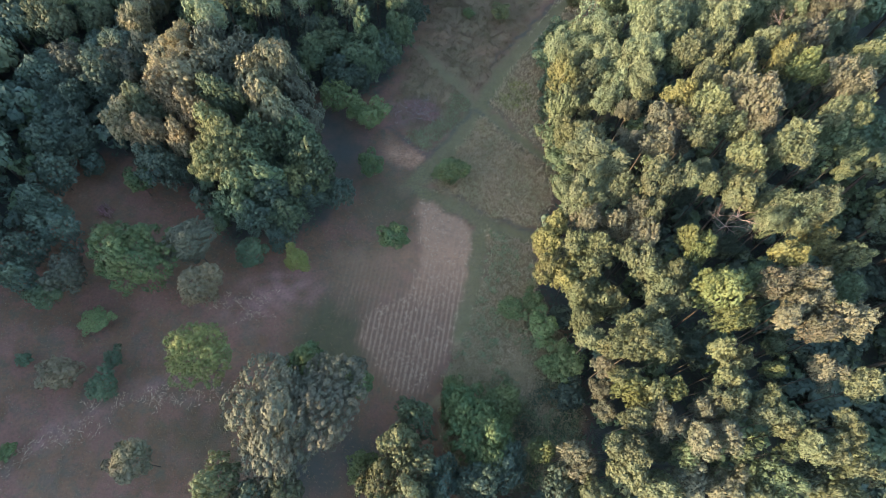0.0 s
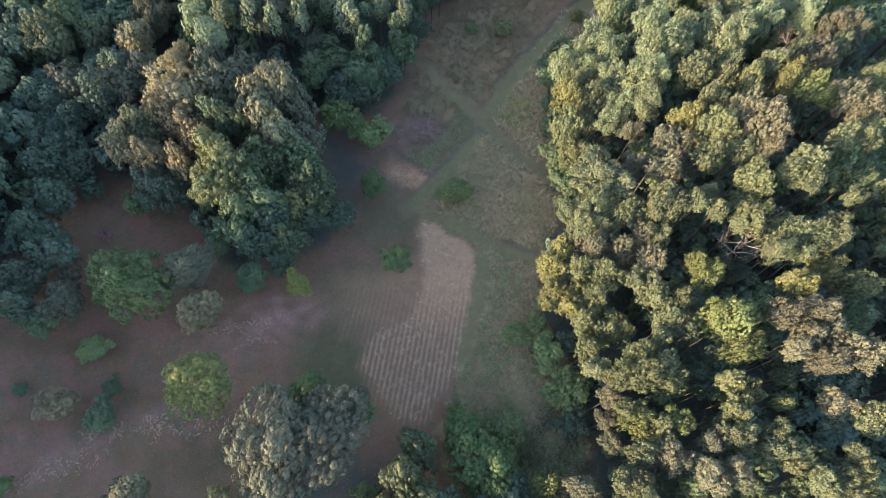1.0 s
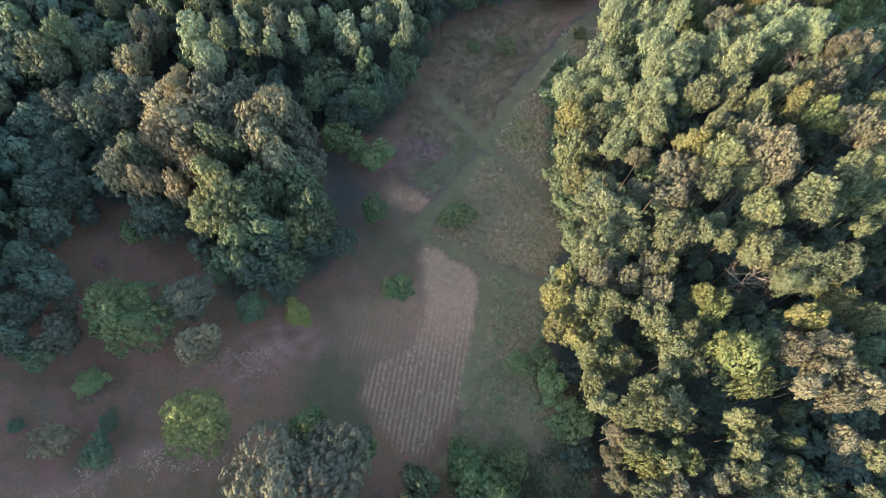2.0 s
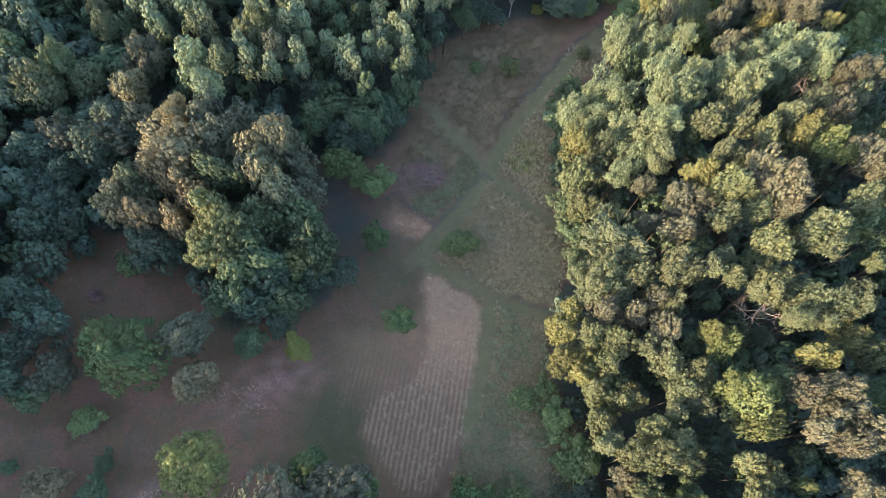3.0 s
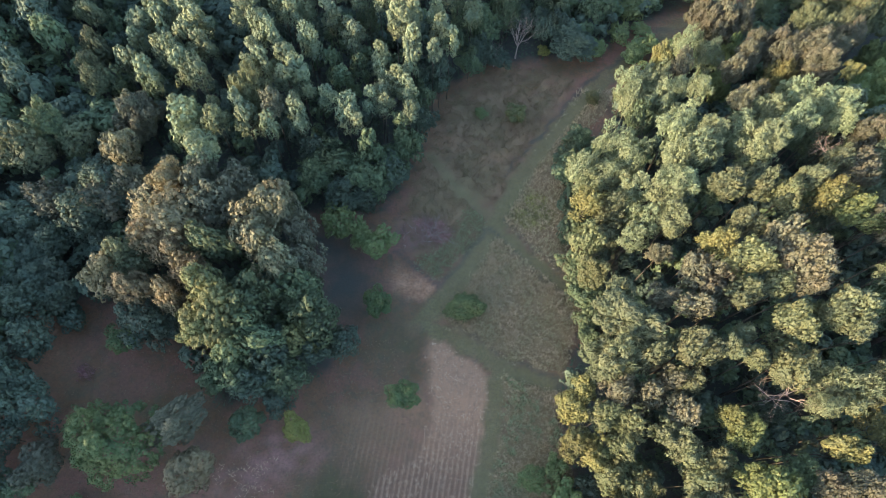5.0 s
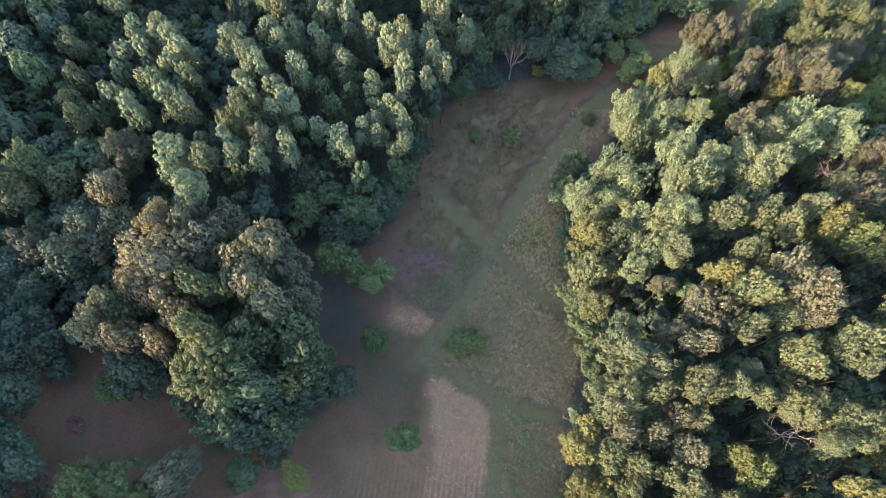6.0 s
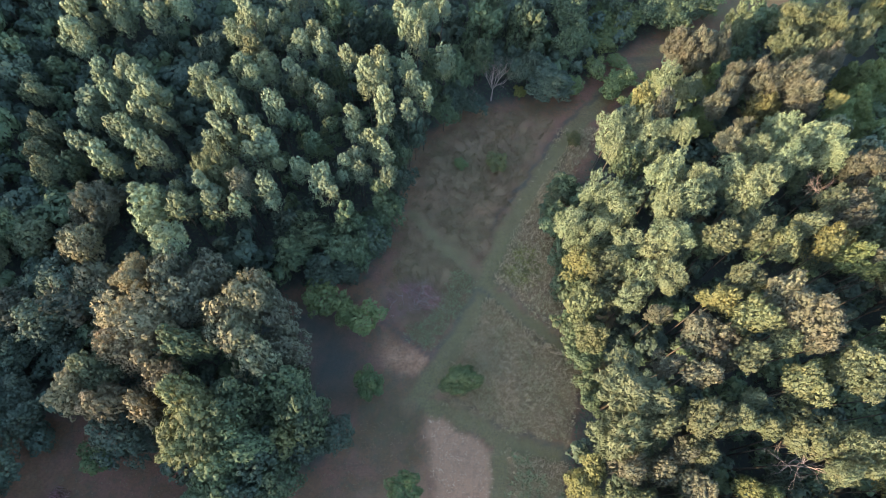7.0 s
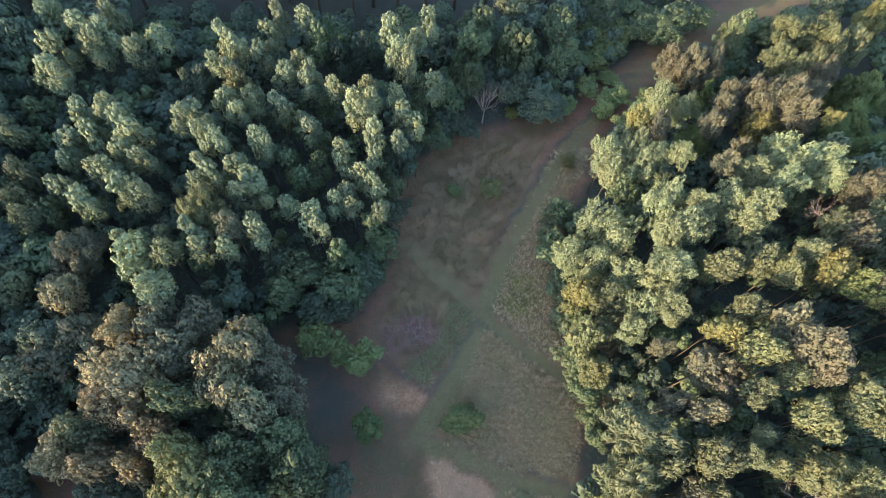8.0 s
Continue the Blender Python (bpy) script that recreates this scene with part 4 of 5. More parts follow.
plant("poplar", "P", -17.7, 70.5, 1.75, 13.4)
plant("willow", "YO", -23.7, 67.3, 2.68, 14.1)
plant("poplar", "P", -24.8, 65.6, 1.65, 13.3)
plant("broadleaf", "T", -20.6, 65.7, 1.67, 13.8)
plant("poplar", "P", -17.7, 65.2, 1.89, 13.5)
plant("poplar", "P", -18.3, 66.2, 1.35, 13.4)
plant("poplar", "P", -23.7, 63.8, 1.85, 12.8)
plant("poplar", "P", -21.1, 63.6, 1.47, 12.3)
plant("willow", "D", -27.8, 91.3, 2.81, 8.6)
plant("poplar", "P", -16.8, 96.1, 1.81, 13.4)
plant("poplar", "P", -18.0, 93.1, 1.79, 12.7)
plant("poplar", "P", -15.9, 100.6, 1.87, 13.0)
plant("poplar", "P", -14.8, 88.7, 1.73, 13.8)
plant("poplar", "P", -12.6, 90.6, 1.76, 14.0)
plant("poplar", "P", -11.4, 89.0, 1.75, 14.1)
plant("poplar", "P", -11.5, 86.5, 1.56, 14.5)
plant("poplar", "G", -10.6, 96.8, 2.13, 12.5)
plant("poplar", "P", -11.8, 98.3, 1.84, 14.4)
plant("poplar", "G", -8.9, 98.8, 1.89, 12.6)
plant("poplar", "P", -15.6, 84.0, 1.70, 13.1)
plant("poplar", "P", -14.6, 82.8, 1.54, 12.8)
plant("poplar", "P", -11.7, 79.7, 1.89, 13.6)
plant("poplar", "P", -12.4, 81.4, 1.38, 12.9)
plant("poplar", "P", -17.9, 77.9, 1.82, 14.0)
plant("poplar", "P", -17.0, 76.9, 1.46, 13.4)
plant("poplar", "P", -8.2, 85.6, 1.71, 14.8)
plant("poplar", "G", -10.1, 85.3, 1.76, 11.9)
plant("poplar", "P", -5.7, 82.4, 1.89, 16.2)
plant("poplar", "P", -5.0, 79.9, 1.63, 16.3)
plant("poplar", "P", -3.8, 85.0, 1.39, 15.5)
plant("poplar", "P", -3.5, 81.8, 1.65, 16.6)
plant("poplar", "P", -3.5, 77.5, 1.84, 16.0)
plant("poplar", "P", -0.3, 83.0, 1.54, 15.5)
plant("poplar", "P", 0.5, 80.3, 1.90, 15.5)
plant("poplar", "P", 1.8, 79.2, 1.53, 14.4)
plant("poplar", "P", -0.5, 76.2, 1.19, 14.9)
plant("poplar", "P", -7.9, 76.0, 1.48, 14.1)
plant("poplar", "P", -7.7, 74.7, 1.34, 12.9)
plant("poplar", "P", -3.8, 74.9, 1.63, 14.2)
plant("poplar", "G", -10.7, 76.0, 1.68, 11.3)
plant("poplar", "G", -14.5, 76.0, 1.89, 11.4)
plant("poplar", "G", -13.2, 73.9, 1.87, 11.3)
plant("poplar", "P", -5.4, 72.9, 1.63, 13.1)
plant("poplar", "P", -4.1, 71.0, 1.60, 13.4)
plant("poplar", "P", -7.6, 70.4, 1.82, 12.8)
plant("poplar", "P", -7.0, 68.6, 1.44, 12.7)
plant("poplar", "P", -8.9, 69.0, 1.43, 12.9)
plant("poplar", "P", -3.6, 67.5, 1.44, 12.8)
plant("poplar", "G", -4.6, 66.6, 1.83, 11.2)
plant("poplar", "P", -14.2, 69.0, 1.56, 12.6)
plant("poplar", "P", -11.9, 67.6, 1.97, 13.2)
plant("poplar", "P", -11.0, 65.6, 1.53, 12.9)
plant("poplar", "P", -0.1, 96.1, 2.10, 14.9)
plant("poplar", "P", 0.3, 91.3, 1.78, 15.6)
plant("poplar", "P", 1.6, 89.2, 2.01, 15.3)
plant("poplar", "P", 5.6, 97.8, 2.14, 14.6)
plant("poplar", "P", 3.3, 93.7, 1.66, 14.7)
plant("poplar", "P", 5.1, 86.0, 2.01, 14.2)
plant("poplar", "G", 3.4, 86.8, 1.65, 12.2)
plant("poplar", "G", -8.7, 63.4, 1.98, 11.4)
plant("poplar", "D", -1.9, 76.1, 1.75, 9.4)
plant("poplar", "D", 0.5, 77.5, 1.92, 9.8)
plant("poplar", "D", -4.4, 98.2, 2.67, 10.5)
plant("poplar", "D", -7.8, 96.1, 2.28, 10.2)
plant("broadleaf", "G", -13.2, 62.3, 3.02, 9.0)
plant("broadleaf", "G", -9.8, 60.3, 3.01, 9.0)
plant("broadleaf", "D", -6.5, 62.3, 2.68, 8.0)
plant("broadleaf", "D", -11.6, 58.1, 2.61, 7.0)
plant("poplar", "G", 11.5, 96.4, 3.19, 12.0)
plant("poplar", "G", 14.1, 99.8, 3.26, 12.0)
plant("poplar", "G", 18.1, 97.2, 2.74, 11.0)
plant("poplar", "G", 20.0, 95.5, 3.07, 11.0)
plant("broadleaf", "D", 19.5, 91.5, 2.25, 7.0)
plant("willow", "D", 22.1, 87.9, 3.63, 6.5)
plant("bush", "D", 9.7, 85.9, 2.23, 4.0)
plant("broadleaf", "G", 27.1, 101.2, 3.63, 9.0)
plant("broadleaf", "G", 27.0, 95.8, 3.20, 8.0)
plant("bush", "B", 33.9, 103.6, 3.26, 4.0)
plant("bush", "B", 33.1, 98.1, 2.81, 3.6)
plant("bush", "B", 38.7, 103.2, 3.46, 4.0)
plant("broadleaf", "G", 43.0, 104.2, 3.64, 6.0)
plant("broadleaf", "G", 46.1, 102.6, 3.43, 6.0)
plant("broadleaf", "G", 49.9, 105.3, 3.68, 6.0)
plant("bush", "B", 35.0, 100.5, 2.85, 3.0)
plant("bush", "B", 35.3, 94.6, 1.86, 2.0)
plant("broadleaf", "G", 36.5, 106.3, 3.26, 6.5)
plant("bush", "B", 54.1, 106.5, 2.58, 3.5)
plant("bush", "B", 39.5, 89.2, 1.99, 3.0)
plant("bush", "B", 32.6, 88.0, 2.14, 3.2)
plant("bush", "B", 35.6, 90.5, 2.18, 3.2)
plant("bush", "D", 48.2, 103.3, 2.15, 2.4)
plant("bush", "B", 35.5, 85.1, 2.29, 3.5)
plant("bush", "O", 54.3, 97.5, 2.48, 3.0)
plant("bush", "B", 26.5, 89.4, 2.15, 3.0)

plant("broadleaf", "G", -6.1, 63.2, 2.33, 8.0)
plant("broadleaf", "G", -4.2, 65.9, 2.35, 9.0)
plant("broadleaf", "D", -2.8, 70.0, 2.24, 9.0)
plant("broadleaf", "G", -2.0, 74.1, 2.13, 9.0)
plant("broadleaf", "D", -0.7, 78.8, 2.21, 8.0)
plant("broadleaf", "G", -7.9, 60.2, 2.44, 8.0)
plant("broadleaf", "D", -9.8, 58.0, 2.31, 6.0)
plant("broadleaf", "D", -5.0, 62.9, 1.76, 5.0)
plant("broadleaf", "D", -3.3, 68.1, 1.82, 5.0)
plant("broadleaf", "D", -1.5, 72.5, 1.87, 5.0)
plant("broadleaf", "G", -15.6, 59.7, 2.55, 8.0)
plant("broadleaf", "D", -16.1, 64.0, 2.61, 8.0)

plant("broadleaf", "G", 7.5, 88.2, 2.54, 9.0)
plant("broadleaf", "D", 6.5, 85.3, 2.39, 7.0)
plant("broadleaf", "G", 10.8, 90.9, 2.39, 10.0)
plant("broadleaf", "D", 17.6, 90.8, 2.21, 7.0)
plant("broadleaf", "G", 5.1, 82.7, 2.18, 7.0)
plant("broadleaf", "G", 2.7, 85.8, 2.16, 9.0)
plant("bush", "G", 19.3, 41.9, 1.80, 4.0)
plant("bush", "G", 19.2, 39.6, 1.50, 4.0)
plant("bush", "G", 21.3, 70.0, 2.11, 5.0)
plant("bush", "G", 18.7, 65.8, 1.89, 5.0)

# right upper
plant("ash_tree", "L", 38.4, 84.2, 2.40, 11.2)
plant("ash_tree", "L", 40.8, 81.8, 2.11, 11.7)
plant("broadleaf", "Y", 32.0, 78.1, 2.00, 13.5)
plant("broadleaf", "T", 34.5, 76.7, 1.99, 13.5)
plant("ash_tree", "L", 27.1, 74.0, 2.48, 13.6)
plant("ash_tree", "L", 30.6, 74.3, 2.74, 13.6)
plant("ash_tree", "L", 26.6, 70.8, 2.28, 13.6)
plant("ash_tree", "L", 30.5, 71.1, 2.69, 13.6)
plant("ash_tree", "L", 32.9, 72.5, 1.93, 13.8)
plant("ash_tree", "L", 35.5, 71.6, 1.66, 14.8)
plant("ash_tree", "L", 48.2, 70.4, 2.66, 15.6)
plant("ash_tree", "L", 48.6, 67.7, 2.81, 16.7)
plant("ash_tree", "L", 51.8, 68.3, 2.60, 16.8)
plant("ash_tree", "L", 52.1, 65.7, 2.04, 16.7)
plant("ash_tree", "L", 43.4, 67.5, 2.20, 16.3)
plant("ash_tree", "L", 48.0, 72.1, 1.71, 14.0)
plant("ash_tree", "L", 46.0, 65.2, 2.31, 16.7)
plant("willow", "T", 42.3, 90.8, 2.68, 11.1)
plant("willow", "T", 45.0, 89.5, 3.03, 11.2)
plant("willow", "T", 48.2, 90.2, 2.24, 11.0)
plant("willow", "YO", 52.5, 94.9, 2.58, 11.4)
plant("willow", "T", 49.5, 82.3, 2.51, 13.4)
plant("willow", "T", 46.7, 81.8, 2.00, 13.0)
plant("willow", "T", 53.2, 79.8, 3.26, 15.4)
plant("willow", "T", 50.3, 79.5, 2.46, 14.1)
plant("willow", "T", 53.8, 76.8, 2.81, 15.1)
plant("willow", "T", 57.5, 81.1, 2.08, 14.0)
plant("willow", "Y", 49.3, 76.7, 2.30, 12.5)
plant("willow", "Y", 57.1, 74.9, 1.26, 14.9)
plant("willow", "T", 45.4, 79.9, 2.07, 12.7)
plant("willow", "T", 42.2, 76.8, 1.76, 13.3)
plant("willow", "T", 44.6, 72.7, 1.41, 13.3)
plant("willow", "B", 42.3, 78.2, 2.38, 9.5)
plant("willow", "B", 46.9, 86.6, 2.18, 7.7)
plant("willow", "T", 39.6, 68.8, 1.62, 15.8)
plant("willow", "YO", 62.5, 95.5, 3.57, 11.3)
plant("willow", "YO", 66.4, 94.9, 3.77, 11.1)
plant("willow", "YO", 66.8, 90.3, 3.17, 12.3)
plant("willow", "O", 58.9, 90.1, 2.26, 11.2)
plant("willow", "O", 60.6, 86.9, 2.65, 12.2)
plant("willow", "T", 62.4, 84.6, 1.90, 12.8)
plant("willow", "Y", 79.0, 98.9, 2.74, 10.1)
plant("willow", "O", 71.0, 91.2, 2.56, 11.9)
plant("willow", "B", 68.9, 84.7, 2.72, 9.5)
plant("willow", "B", 72.1, 84.1, 2.72, 9.7)
plant("willow", "B", 65.8, 77.7, 2.94, 10.5)
plant("willow", "B", 64.9, 73.3, 2.51, 10.9)
plant("willow", "B", 61.8, 75.6, 2.03, 10.5)
plant("willow", "T", 55.6, 62.8, 2.42, 17.5)
plant("willow", "B", 71.4, 83.5, 3.97, 4.0)
plant("willow", "B", 76.6, 85.6, 3.68, 3.5)


# ---- the rest of the wood, out to where the view ends, and unseen shading trees ----
def west_height(y, r):
    """How tall the unseen trees stand, added on the western rise as shade."""
    if y > 11:
        return r.uniform(9.5, 11) if y > 17 else r.uniform(12, 13.2)
    return r.uniform(12.0, 12.6) if y > -6 else r.uniform(10.0, 11.0)


def fill_wood():
    """Wood trees among and behind the ones above, plus unseen shading trees, joined."""
    r = np.random.default_rng(5)
    hues = list(LEAVES)
    corners, faces, kinds, trunks, trunk_faces = [], [], [], [], []
    coarse, fine = [], []
    for pool, shapes in (("filler", coarse), ("filler_fine", fine)):
        for me in CROWNS[pool]:
            co = np.empty(len(me.vertices) * 3, np.float32)
            me.vertices.foreach_get("co", co)
            shapes.append(co.reshape(-1, 3))

    def add(x, y, rad, h, hue, low=0.44, sparse=False):
        near = not sparse and (-80 < x < -42 and 56 < y < 118 or 40 < x < 78 and 18 < y < 112 or -30 < x < 40 and y > 96)
        co = (fine if near else coarse)[int(r.integers(4))]
        if sparse:
            co = co[:len(co) // 6 * 3]
        a = r.uniform(0, 6.283)
        FOREST.append((x, y, rad))
        # the leafless trees stand free
        if math.hypot(x - 12.6, y - 88.2) < 3.2:
            return
        c, s = math.cos(a), math.sin(a)
        half = min(0.44 * h, rad * 1.4) if low < 0.5 else low * h
        z = float(rise(x, y))
        p = np.stack([(co[:, 0] * c - co[:, 1] * s) * rad * 1.08 + x, (co[:, 0] * s + co[:, 1] * c) * rad * 1.08 + y, co[:, 2] * half + z + h - half], 1)
        base = sum(len(q) for q in corners)
        corners.append(p)
        faces.append(np.arange(len(p)).reshape(-1, 3) + base)
        kinds.append(np.full(len(p) // 3, hues.index(hue)))
        tube(trunks, trunk_faces, [(x, y, z - 0.1), (x + 0.1, y, z + h * 0.4), (x, y + 0.1, z + h * 0.8)], [0.025 * h, 0.018 * h, 0.006 * h], 5)

    for _ in range(13000):
        x, y = r.uniform(-84, 96), r.uniform(-8, 132)
        rad = r.uniform(2.3, 3.4)
        if y < 0.25 * abs(x) - 8 and x > 0:
            continue
        if float(inside(CLEARING, np.array([x]), np.array([y]))[0]) > (-3.2 if x > 22 and y > 80 else -1.2):
            continue
        f = np.array(FOREST)
        if (np.hypot(f[:, 0] - x, f[:, 1] - y) < 0.80 * (f[:, 2] + rad)).any():
            continue
        west = x < 0.25 * y + 5
        # unseen trees west of the meadow, added to keep sun off the clearing
        if x < -55 and y < 24:
            add(x, y, rad, west_height(y, r), str(r.choice(["D", "O", "G"])), 0.5)
        # heights set to shade some left trees and let sun reach others
        elif x < -50:
            add(x, y, rad, r.uniform(10.5, 12) if 24 < y < 36 else r.uniform(6.5, 8) if 28 < y < 66 else r.uniform(8, 10), str(r.choice(["O", "G", "D", "D"])), 0.5)
        elif x < -52 or x > 54 or y > 108:
            add(x, y, rad, r.uniform(6, 8) if y > 108 and x > 20 or x > 58 and y > 74 else r.uniform(11, 14.5), str(r.choice(["P", "P", "G", "D", "O"] if west else ["O", "T", "G", "D", "G"])))
        else:
            add(x, y, rad, r.uniform(4.5, 7) if west and y > 60 else r.uniform(3.5, 6.5) if x > 20 else r.uniform(5, 9), str(r.choice(["D", "D", "G"])))
    # low dark growth in the gaps; far west it is unseen and blocks sun
    for _ in range(11000):
        x, y = r.uniform(-68, 64), r.uniform(0, 106)
        rad = r.uniform(1.5, 2.3)
        if float(inside(CLEARING, np.array([x]), np.array([y]))[0]) > -0.8:
            continue
        f = np.array(FOREST)
        if (np.hypot(f[:, 0] - x, f[:, 1] - y) < (0.52 if -20 < x < 20 else 0.45) * (f[:, 2] + rad)).any():
            continue
        add(x, y, rad, r.uniform(3, 5.5), str(r.choice(["D", "D", "G"])), 0.5, True)
    # close tall unseen wood added on the western rise, beyond the meadow, as shade
    for _ in range(3000):
        x, y = r.uniform(-80, -58), r.uniform(-48, 24)
        f = np.array(FOREST)
        if (np.hypot(f[:, 0] - x, f[:, 1] - y) < (0.36 if x > -68 else 0.5) * (f[:, 2] + 3.0)).any():
            continue
        add(x, y, 3.0, west_height(y, r), str(r.choice(["D", "O", "G"])), 0.5)
    me = mesh_from("woodland", np.concatenate(corners), np.concatenate(faces))
    for hue in hues:
        me.materials.append(LEAVES[hue])
    me.polygons.foreach_set("material_index", np.concatenate(kinds).astype(np.int32))
    wood = tagged(new("woodland", me), "dense mixed green and olive woodland behind the edge trees, with unseen shading trees", "woodland", kind="stuff")
    tm = mesh_from("woodland_trunks", np.array(trunks), np.array(trunk_faces))
    tm.materials.append(BARK)
    tagged(new("woodland_trunks", tm), "dark brown trunks standing inside the dense wood", "tree trunks", kind="stuff")
    print("filled", len(corners))


fill_wood()

# ---- dead trees ----


def bare_tree(name, label, x, y, z0, height, reach, seed, material, lean=(0, 0), forks=6, depth=2, lift=0.1, start=0.72, thick=0.16, out=0.55):
    r = np.random.default_rng(seed)
    thing = new(name)
    thing.location = (x, y, float(rise(x, y)) - 0.05)
    tagged(thing, label, "dead tree")
    co, faces = [], []
    top = height * start
    path = [(lean[0] * k / 5, lean[1] * k / 5, top * k / 5) for k in range(6)]
    tube(co, faces, path, [thick * (1.4 - 0.12 * k) for k in range(6)], 8)
    part("trunk", mesh_from("trunk", np.array(co), np.array(faces)), thing, BARK if material is BLEACHED else material, Matrix())
    for k in range(forks):
        co, faces = [], []
        a = k * 6.283 / forks + r.uniform(-0.4, 0.4)
        branch(co, faces, r, path[5], (math.cos(a), math.sin(a), out * r.uniform(0.4, 1.6)), reach * r.uniform(0.75, 1.15), thick * 0.62, depth, 0.55, lift, 5)
        part("limb", mesh_from("limb", np.array(co), np.array(faces)), thing, material, Matrix())
    return thing


def snag(x, y, height, seed):
    """The bleached spreading top of a dead tree: bent limbs that leave the stem at several heights."""
    r = np.random.default_rng(seed)
    thing = tagged(new("dead_tree"), "bleached bare dead tree spreading above the canopy", "dead tree")
    thing.location = (x, y, float(rise(x, y)) - 0.05)
    co, faces = [], []
    path = [(0.06 * k * k * 0.3, -0.05 * k, height * 0.9 * k / 6) for k in range(7)]
    tube(co, faces, path, [0.2, 0.16, 0.13, 0.1, 0.08, 0.06, 0.04], 8)
    part("trunk", mesh_from("trunk", np.array(co), np.array(faces)), thing, BARK, Matrix())
    for deg, lift, length, level in ((172, 0.1, 3.3, 6), (205, -0.05, 2.6, 5), (25, 0.25, 3.6, 6), (-8, -0.05, 3.4, 5), (62, 0.5, 2.4, 6), (118, 0.6, 2.0, 6), (-60, 0.2, 1.5, 5), (150, 0.35, 2.4, 5), (40, 0.7, 2.2, 5), (-30, 0.1, 2.6, 6)):
        co, faces = [], []
        a = radians(deg)
        branch(co, faces, r, path[level], (math.cos(a), math.sin(a), lift), length * 0.92, 0.052, 2, 0.6, 0.0, 5, 0.26)
        part("limb", mesh_from("limb", np.array(co), np.array(faces)), thing, BLEACHED, Matrix())


snag(35.0, 30.9, 14.6, 4)
bare_tree("dead_tree", "grey bare dead treetop among green crowns", 48.3, 60.6, 0, 15.5, 2.0, 5, BLEACHED, forks=10, depth=2, start=0.9, thick=0.048, out=0.6)
bare_tree("dead_tree", "grey leafless tree at the edge of the wood", 13.3, 88.5, 0, 10.5, 3.9, 9, GREY_TWIG, forks=10, depth=2, start=0.25, out=3.4, thick=0.11, lift=0.5)
bare_tree("dead_tree", "low grey leafless shrub tree beside the wood", 9.6, 86.4, 0, 5.0, 2.6, 12, GREY_TWIG, forks=9, depth=2, start=0.22, out=1.4, thick=0.08, lift=0.4)


def brushwood(x, y, seed):
    """A loose heap of cut grey branches."""
    r = np.random.default_rng(seed)
    thing = tagged(new("brushwood_pile"), "heap of grey cut branches among purple flowering weeds", "branch pile")
    thing.location = (x, y, float(rise(x, y)))
    for k in range(26):
        co, faces = [], []
        a = r.uniform(0, 6.283)
        branch(co, faces, r, (r.normal(0, 1.2), r.normal(0, 0.7), r.uniform(0.3, 0.8)), (math.cos(a), math.sin(a), 0.15), r.uniform(1.2, 2.4), 0.04, 1, 0.6, 0.0, 4)
        part("branch", mesh_from("branch", np.array(co), np.array(faces)), thing, GREY_TWIG, Matrix())


brushwood(-0.6, 55.3, 31)

# ---- grasses and weeds ----


def scatter(poly, per_m2, r):
    p = np.array(poly)
    lo, hi = p.min(0), p.max(0)
    n = int((hi - lo).prod() * per_m2)
    x, y = r.uniform(lo[0], hi[0], n), r.uniform(lo[1], hi[1], n)
    keep = inside(poly, x + r.normal(0, 0.3, n), y + r.normal(0, 0.3, n)) > 0
    track = np.full(n, 9.0)
    for line in TRACKS:
        track = np.minimum(track, along(line, x, y))
    keep &= track > 0.75
    return x[keep], y[keep]


def clumped(spots, each, spread, r):
    """A handful of spots round each spot."""
    x, y = (np.repeat(v, each) for v in spots)
    return x + r.normal(0, spread, x.size), y + r.normal(0, spread, x.size)


def patchy(spots):
    """Keeps the spots that fall into uneven patches."""
    x, y = spots
    v = np.sin(x * 0.9 + 1.7 * np.sin(y * 0.35)) + np.sin(y * 0.7 + 1.3 * np.sin(x * 0.5)) + 0.7 * np.sin(x * 2.3 + y * 1.9)
    keep = v > -0.1
    return x[keep], y[keep]


def tufts(name, label, category, spots, material, tall, wide, blades, seed, thin=0.05):
    """Tufts of stalks: narrow folded blades fanning out of each spot."""
    r = np.random.default_rng(seed)
    x, y = np.repeat(spots[0], blades), np.repeat(spots[1], blades)
    n = len(x)
    size = np.repeat(r.uniform(0.55, 1.3, len(spots[0])), blades)
    a = r.uniform(0, 6.283, n)
    root = np.stack([x + r.normal(0, 0.08, n), y + r.normal(0, 0.08, n), rise(x, y) - 0.02], 1)
    reach = (wide * r.uniform(0.3, 1.1, n) * size)
    tip = root + np.stack([np.cos(a) * reach, np.sin(a) * reach, tall * size * r.uniform(0.6, 1.1, n)], 1)
    side = np.stack([-np.sin(a), np.cos(a), np.zeros(n)], 1) * (thin * size)[:, None]
    mid = root * 0.45 + tip * 0.55 + np.array([0, 0, 1.0]) * (0.18 * tall * size)[:, None]
    co = np.stack([root, mid - side, tip, mid + side], 1).reshape(-1, 3)
    me = mesh_from(name, co, np.arange(n * 4).reshape(-1, 4))
    me.materials.append(material)
    return tagged(new(name, me), label, category, kind="stuff")


gr = np.random.default_rng(77)
tufts("tall_weeds", "tall grey-brown dry weeds beside the mown strip", "weeds", clumped(scatter(WEEDS_SOUTH, 7, gr), 6, 0.17, gr), WEEDS, 0.4, 0.28, 4, 1, 0.022)
tufts("tall_weeds", "tall grey-brown dry weeds between the tracks", "weeds", clumped(scatter(WEEDS_MIDDLE, 8, gr), 6, 0.16, gr), WEEDS, 0.4, 0.27, 4, 2, 0.021)
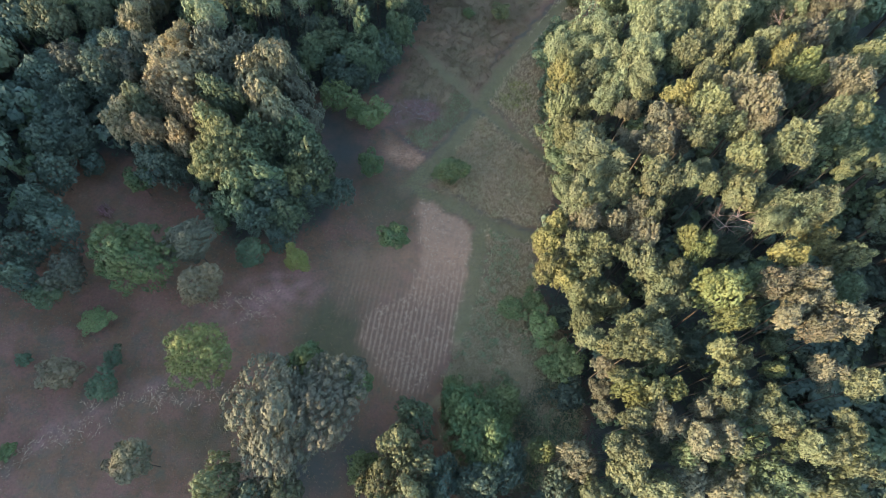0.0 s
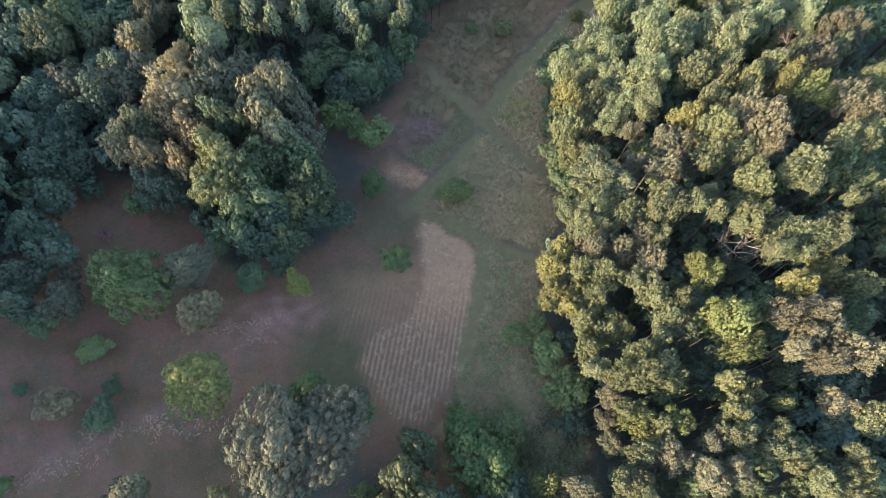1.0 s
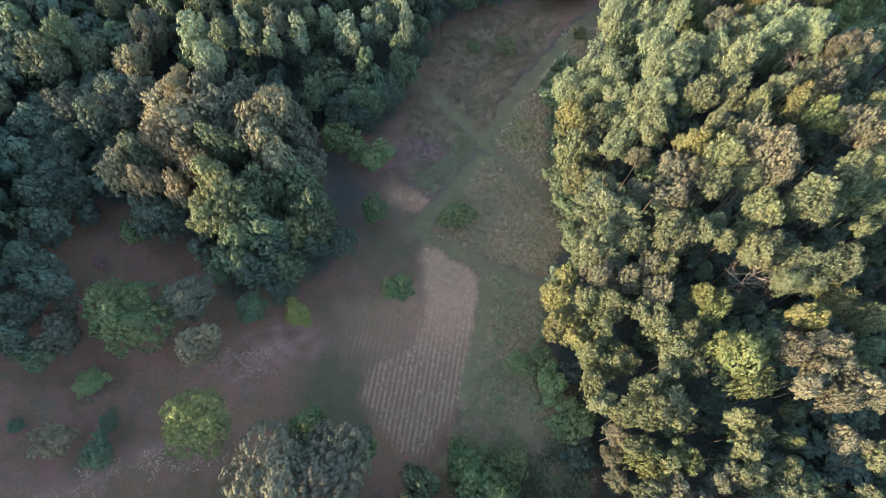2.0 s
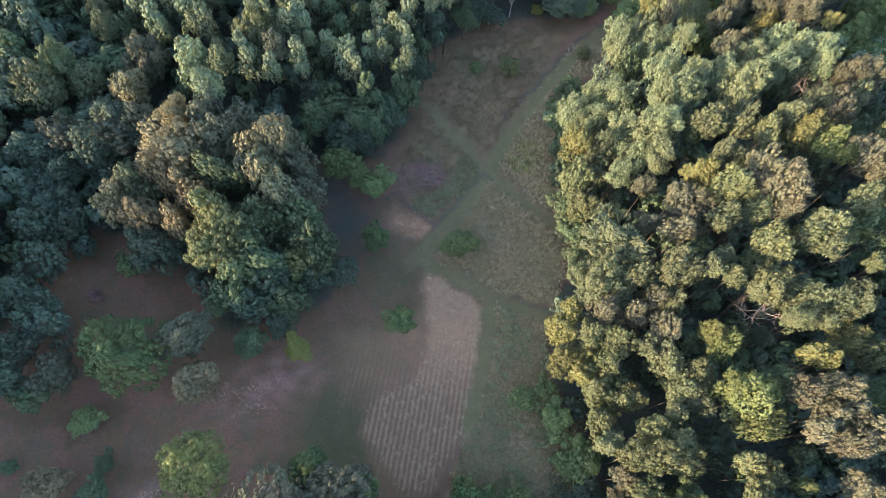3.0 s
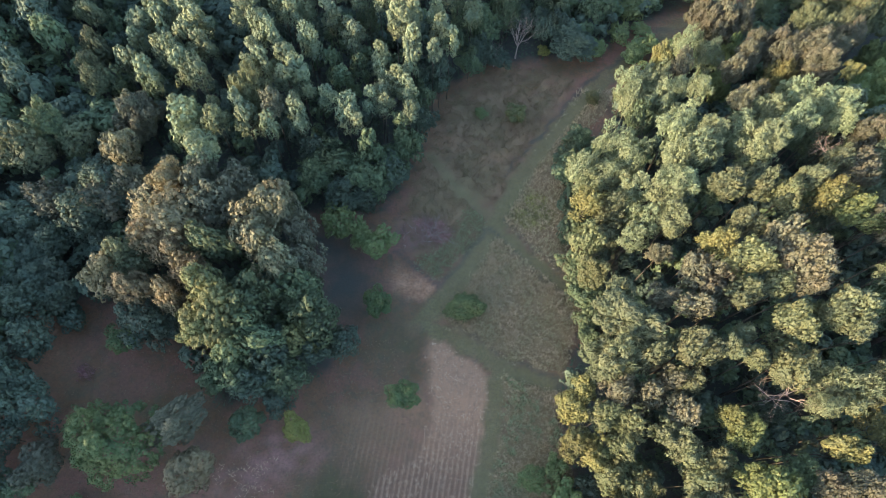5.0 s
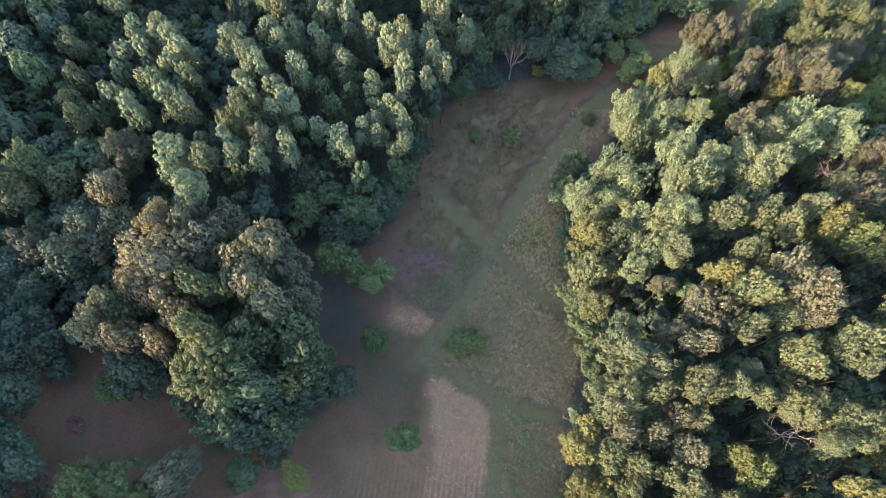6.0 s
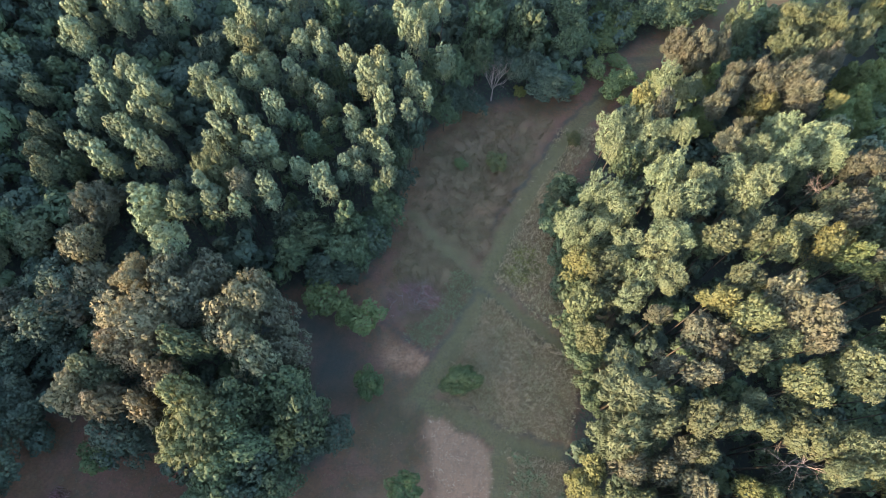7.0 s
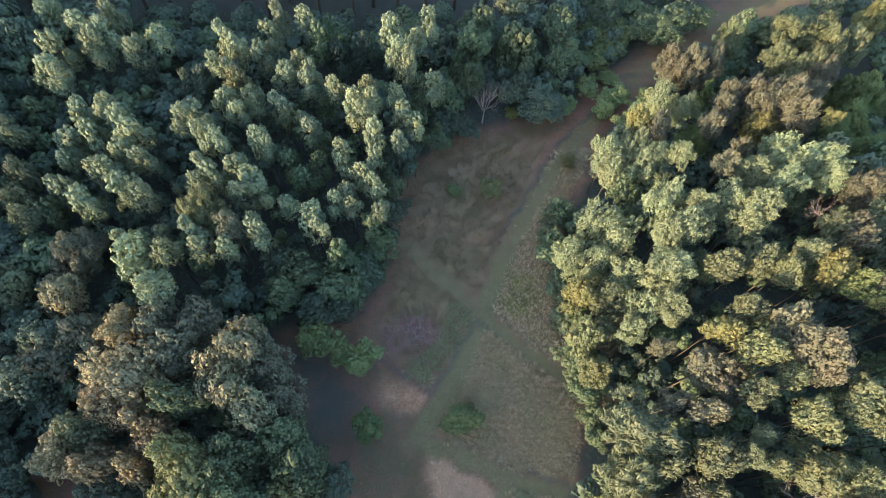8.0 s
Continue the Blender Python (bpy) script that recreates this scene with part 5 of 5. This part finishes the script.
tufts("green_weeds", "grey-green weeds growing through the tall dry weeds", "weeds", clumped(patchy(scatter(WEEDS_SOUTH, 2, gr)), 9, 0.16, gr), GREEN_GRASS, 0.55, 0.42, 4, 11, 0.026)
tufts("dry_grass", "thin brownish dry grass along the clearing", "grass", clumped(scatter(WEEDS_NORTH, 3.2, gr), 7, 0.22, gr), MEADOW, 0.3, 0.28, 3, 3, 0.022)
tufts("dry_grass", "brown dry grass beside the wood", "grass", scatter(WEEDS_EAST, 20, gr), WEEDS, 0.45, 0.4, 4, 4, 0.026)
tufts("flowering_weeds", "purple flowering weeds round the cut branches", "flowers", patchy(scatter(BLOOM, 20, gr)), BLOSSOM, 0.3, 0.3, 4, 5, 0.024)
tufts("green_weeds", "pale green weeds beside the track", "weeds", scatter([(-2.8, 50.4), (0.4, 47.8), (6, 54.5), (7.6, 58.5), (4.5, 59), (2.5, 54), (-0.5, 52)], 34, gr), GREEN_GRASS, 0.34, 0.3, 4, 8, 0.02)
tufts("yellow_green_grass", "yellowish green grass patch beside the track", "grass", patchy(scatter(MOSSY, 34, gr)), YELLOW_GRASS, 0.32, 0.3, 4, 6, 0.024)
tufts("cut_straw", "pale cut straw lying on the mown strip", "straw", scatter(MOWN, 4, gr), STUBBLE, 0.07, 0.3, 4, 7, 0.03)
MEADOW_WEST = [(-70, -6), (-70, 19), (-50, 25), (-45, 31), (-47, 40), (-38, 41), (-29, 36), (-24, 31), (-14, 33), (-9, 40), (-2, 40), (-3, 31), (-7.8, 26), (-8.6, 19), (-4, 12), (-6, -6)]
tufts("meadow_grass", "short brownish meadow grass in shade", "grass", scatter(MEADOW_WEST, 3.6, gr), MEADOW, 0.16, 0.22, 3, 9, 0.025)


def streaks(lines, per_m, spread, r):
    """Spots strewn along lines."""
    xs, ys = [], []
    for (ax, ay), (bx, by) in lines:
        n = int(math.hypot(bx - ax, by - ay) * per_m)
        k = r.uniform(0, 1, n)
        xs.append(ax + (bx - ax) * k + r.normal(0, spread, n))
        ys.append(ay + (by - ay) * k + r.normal(0, spread, n))
    return np.concatenate(xs), np.concatenate(ys)


def windrows(poly, gap, way, r):
    """Rows of cut grass a gap apart, which lie along way and break off here and there."""
    p = np.array(poly)
    u, v = np.array(way), np.array((way[1], -way[0]))
    a, b = p @ u, p @ v
    lines = []
    for off in np.arange(math.floor(b.min() / gap) * gap + gap / 2, b.max(), gap):
        k = a.min()
        while k < a.max():
            run = r.uniform(1.2, 4.0)
            lines.append((tuple(u * k + v * off), tuple(u * (k + run) + v * (off + r.normal(0, 0.05)))))
            k += run + r.uniform(0.1, 0.9)
    x, y = streaks(lines, 14, 0.05, r)
    keep = (inside(poly, x, y) > 0.5) & (y < 27 + r.normal(0, 1.5, x.size))
    return x[keep], y[keep]


tufts("windrow_straw", "pale rows of cut straw drying on the mown strip", "straw", windrows(MOWN, 0.62, (0.156, 0.988), gr), STUBBLE, 0.1, 0.09, 3, 24, 0.026)
tufts("dry_stalks", "pale dry stalks lying in streaks on the meadow", "dry grass",
      streaks([((-35, 10.5), (-27, 13.0)), ((-29, 11.6), (-20, 13.0)), ((-42, 4), (-38, 7.5)), ((-38, 7.2), (-33, 9.0)), ((-24.5, 23.0), (-18.5, 24.6)), ((-22, 21.2), (-19, 22.4)), ((-44, 1), (-41, 4))], 9, 0.55, gr),
      STUBBLE, 0.12, 0.5, 3, 21, 0.03)
tufts("flowering_weeds", "small clump of mauve flowering weeds near the wood", "flowers", scatter([(-39.8, 33.2), (-38.2, 33.0), (-38.0, 34.4), (-39.4, 34.6)], 26, gr), BLOSSOM, 0.7, 0.35, 4, 22, 0.05)


def undergrowth():
    r = np.random.default_rng(88)
    n = 52000
    x, y = r.uniform(-60, 75, n), r.uniform(0, 112, n)
    keep = inside(CLEARING, x, y) < -0.3
    x, y = x[keep], y[keep]
    p = np.stack([x, y, rise(x, y) + r.uniform(0.1, 1.3, len(x)) * (0.5 + 0.5 * np.sin(x * 0.8) * np.sin(y * 0.7))], 1)
    co, f = sprays(p, np.tile([0, 0, 1.0], (len(p), 1)), 0.24, 0.6, r)
    me = mesh_from("undergrowth", co, f)
    me.materials.append(UNDERGROWTH)
    tagged(new("undergrowth", me), "dark green low undergrowth below the trees", "undergrowth", kind="stuff")


undergrowth()


def brambles():
    """Low dark green brambles between the weeds and the southern bushes."""
    r = np.random.default_rng(91)
    x, y = scatter([(2.5, 3), (4.5, 9), (9, 11.5), (13.5, 13), (16, 17), (19, 18), (19.5, 2)], 60, r)
    v = np.sin(x * 1.1 + 1.5 * np.sin(y * 0.8)) + np.sin(y * 1.3 + x * 0.6) + r.normal(0, 0.5, len(x))
    x, y = x[v > -0.55], y[v > -0.55]
    p = np.stack([x, y, rise(x, y) + r.uniform(0.08, 0.75, len(x)) * (0.6 + 0.4 * np.sin(x * 1.4) * np.sin(y * 1.1))], 1)
    co, f = sprays(p, np.tile([0, 0, 1.0], (len(p), 1)), 0.13, 0.6, r, None, 0.5)
    me = mesh_from("brambles", co, f)
    me.materials.append(LEAVES["G"])
    tagged(new("brambles", me), "low dark green brambles overgrowing the dry weeds", "brambles", kind="stuff")


brambles()
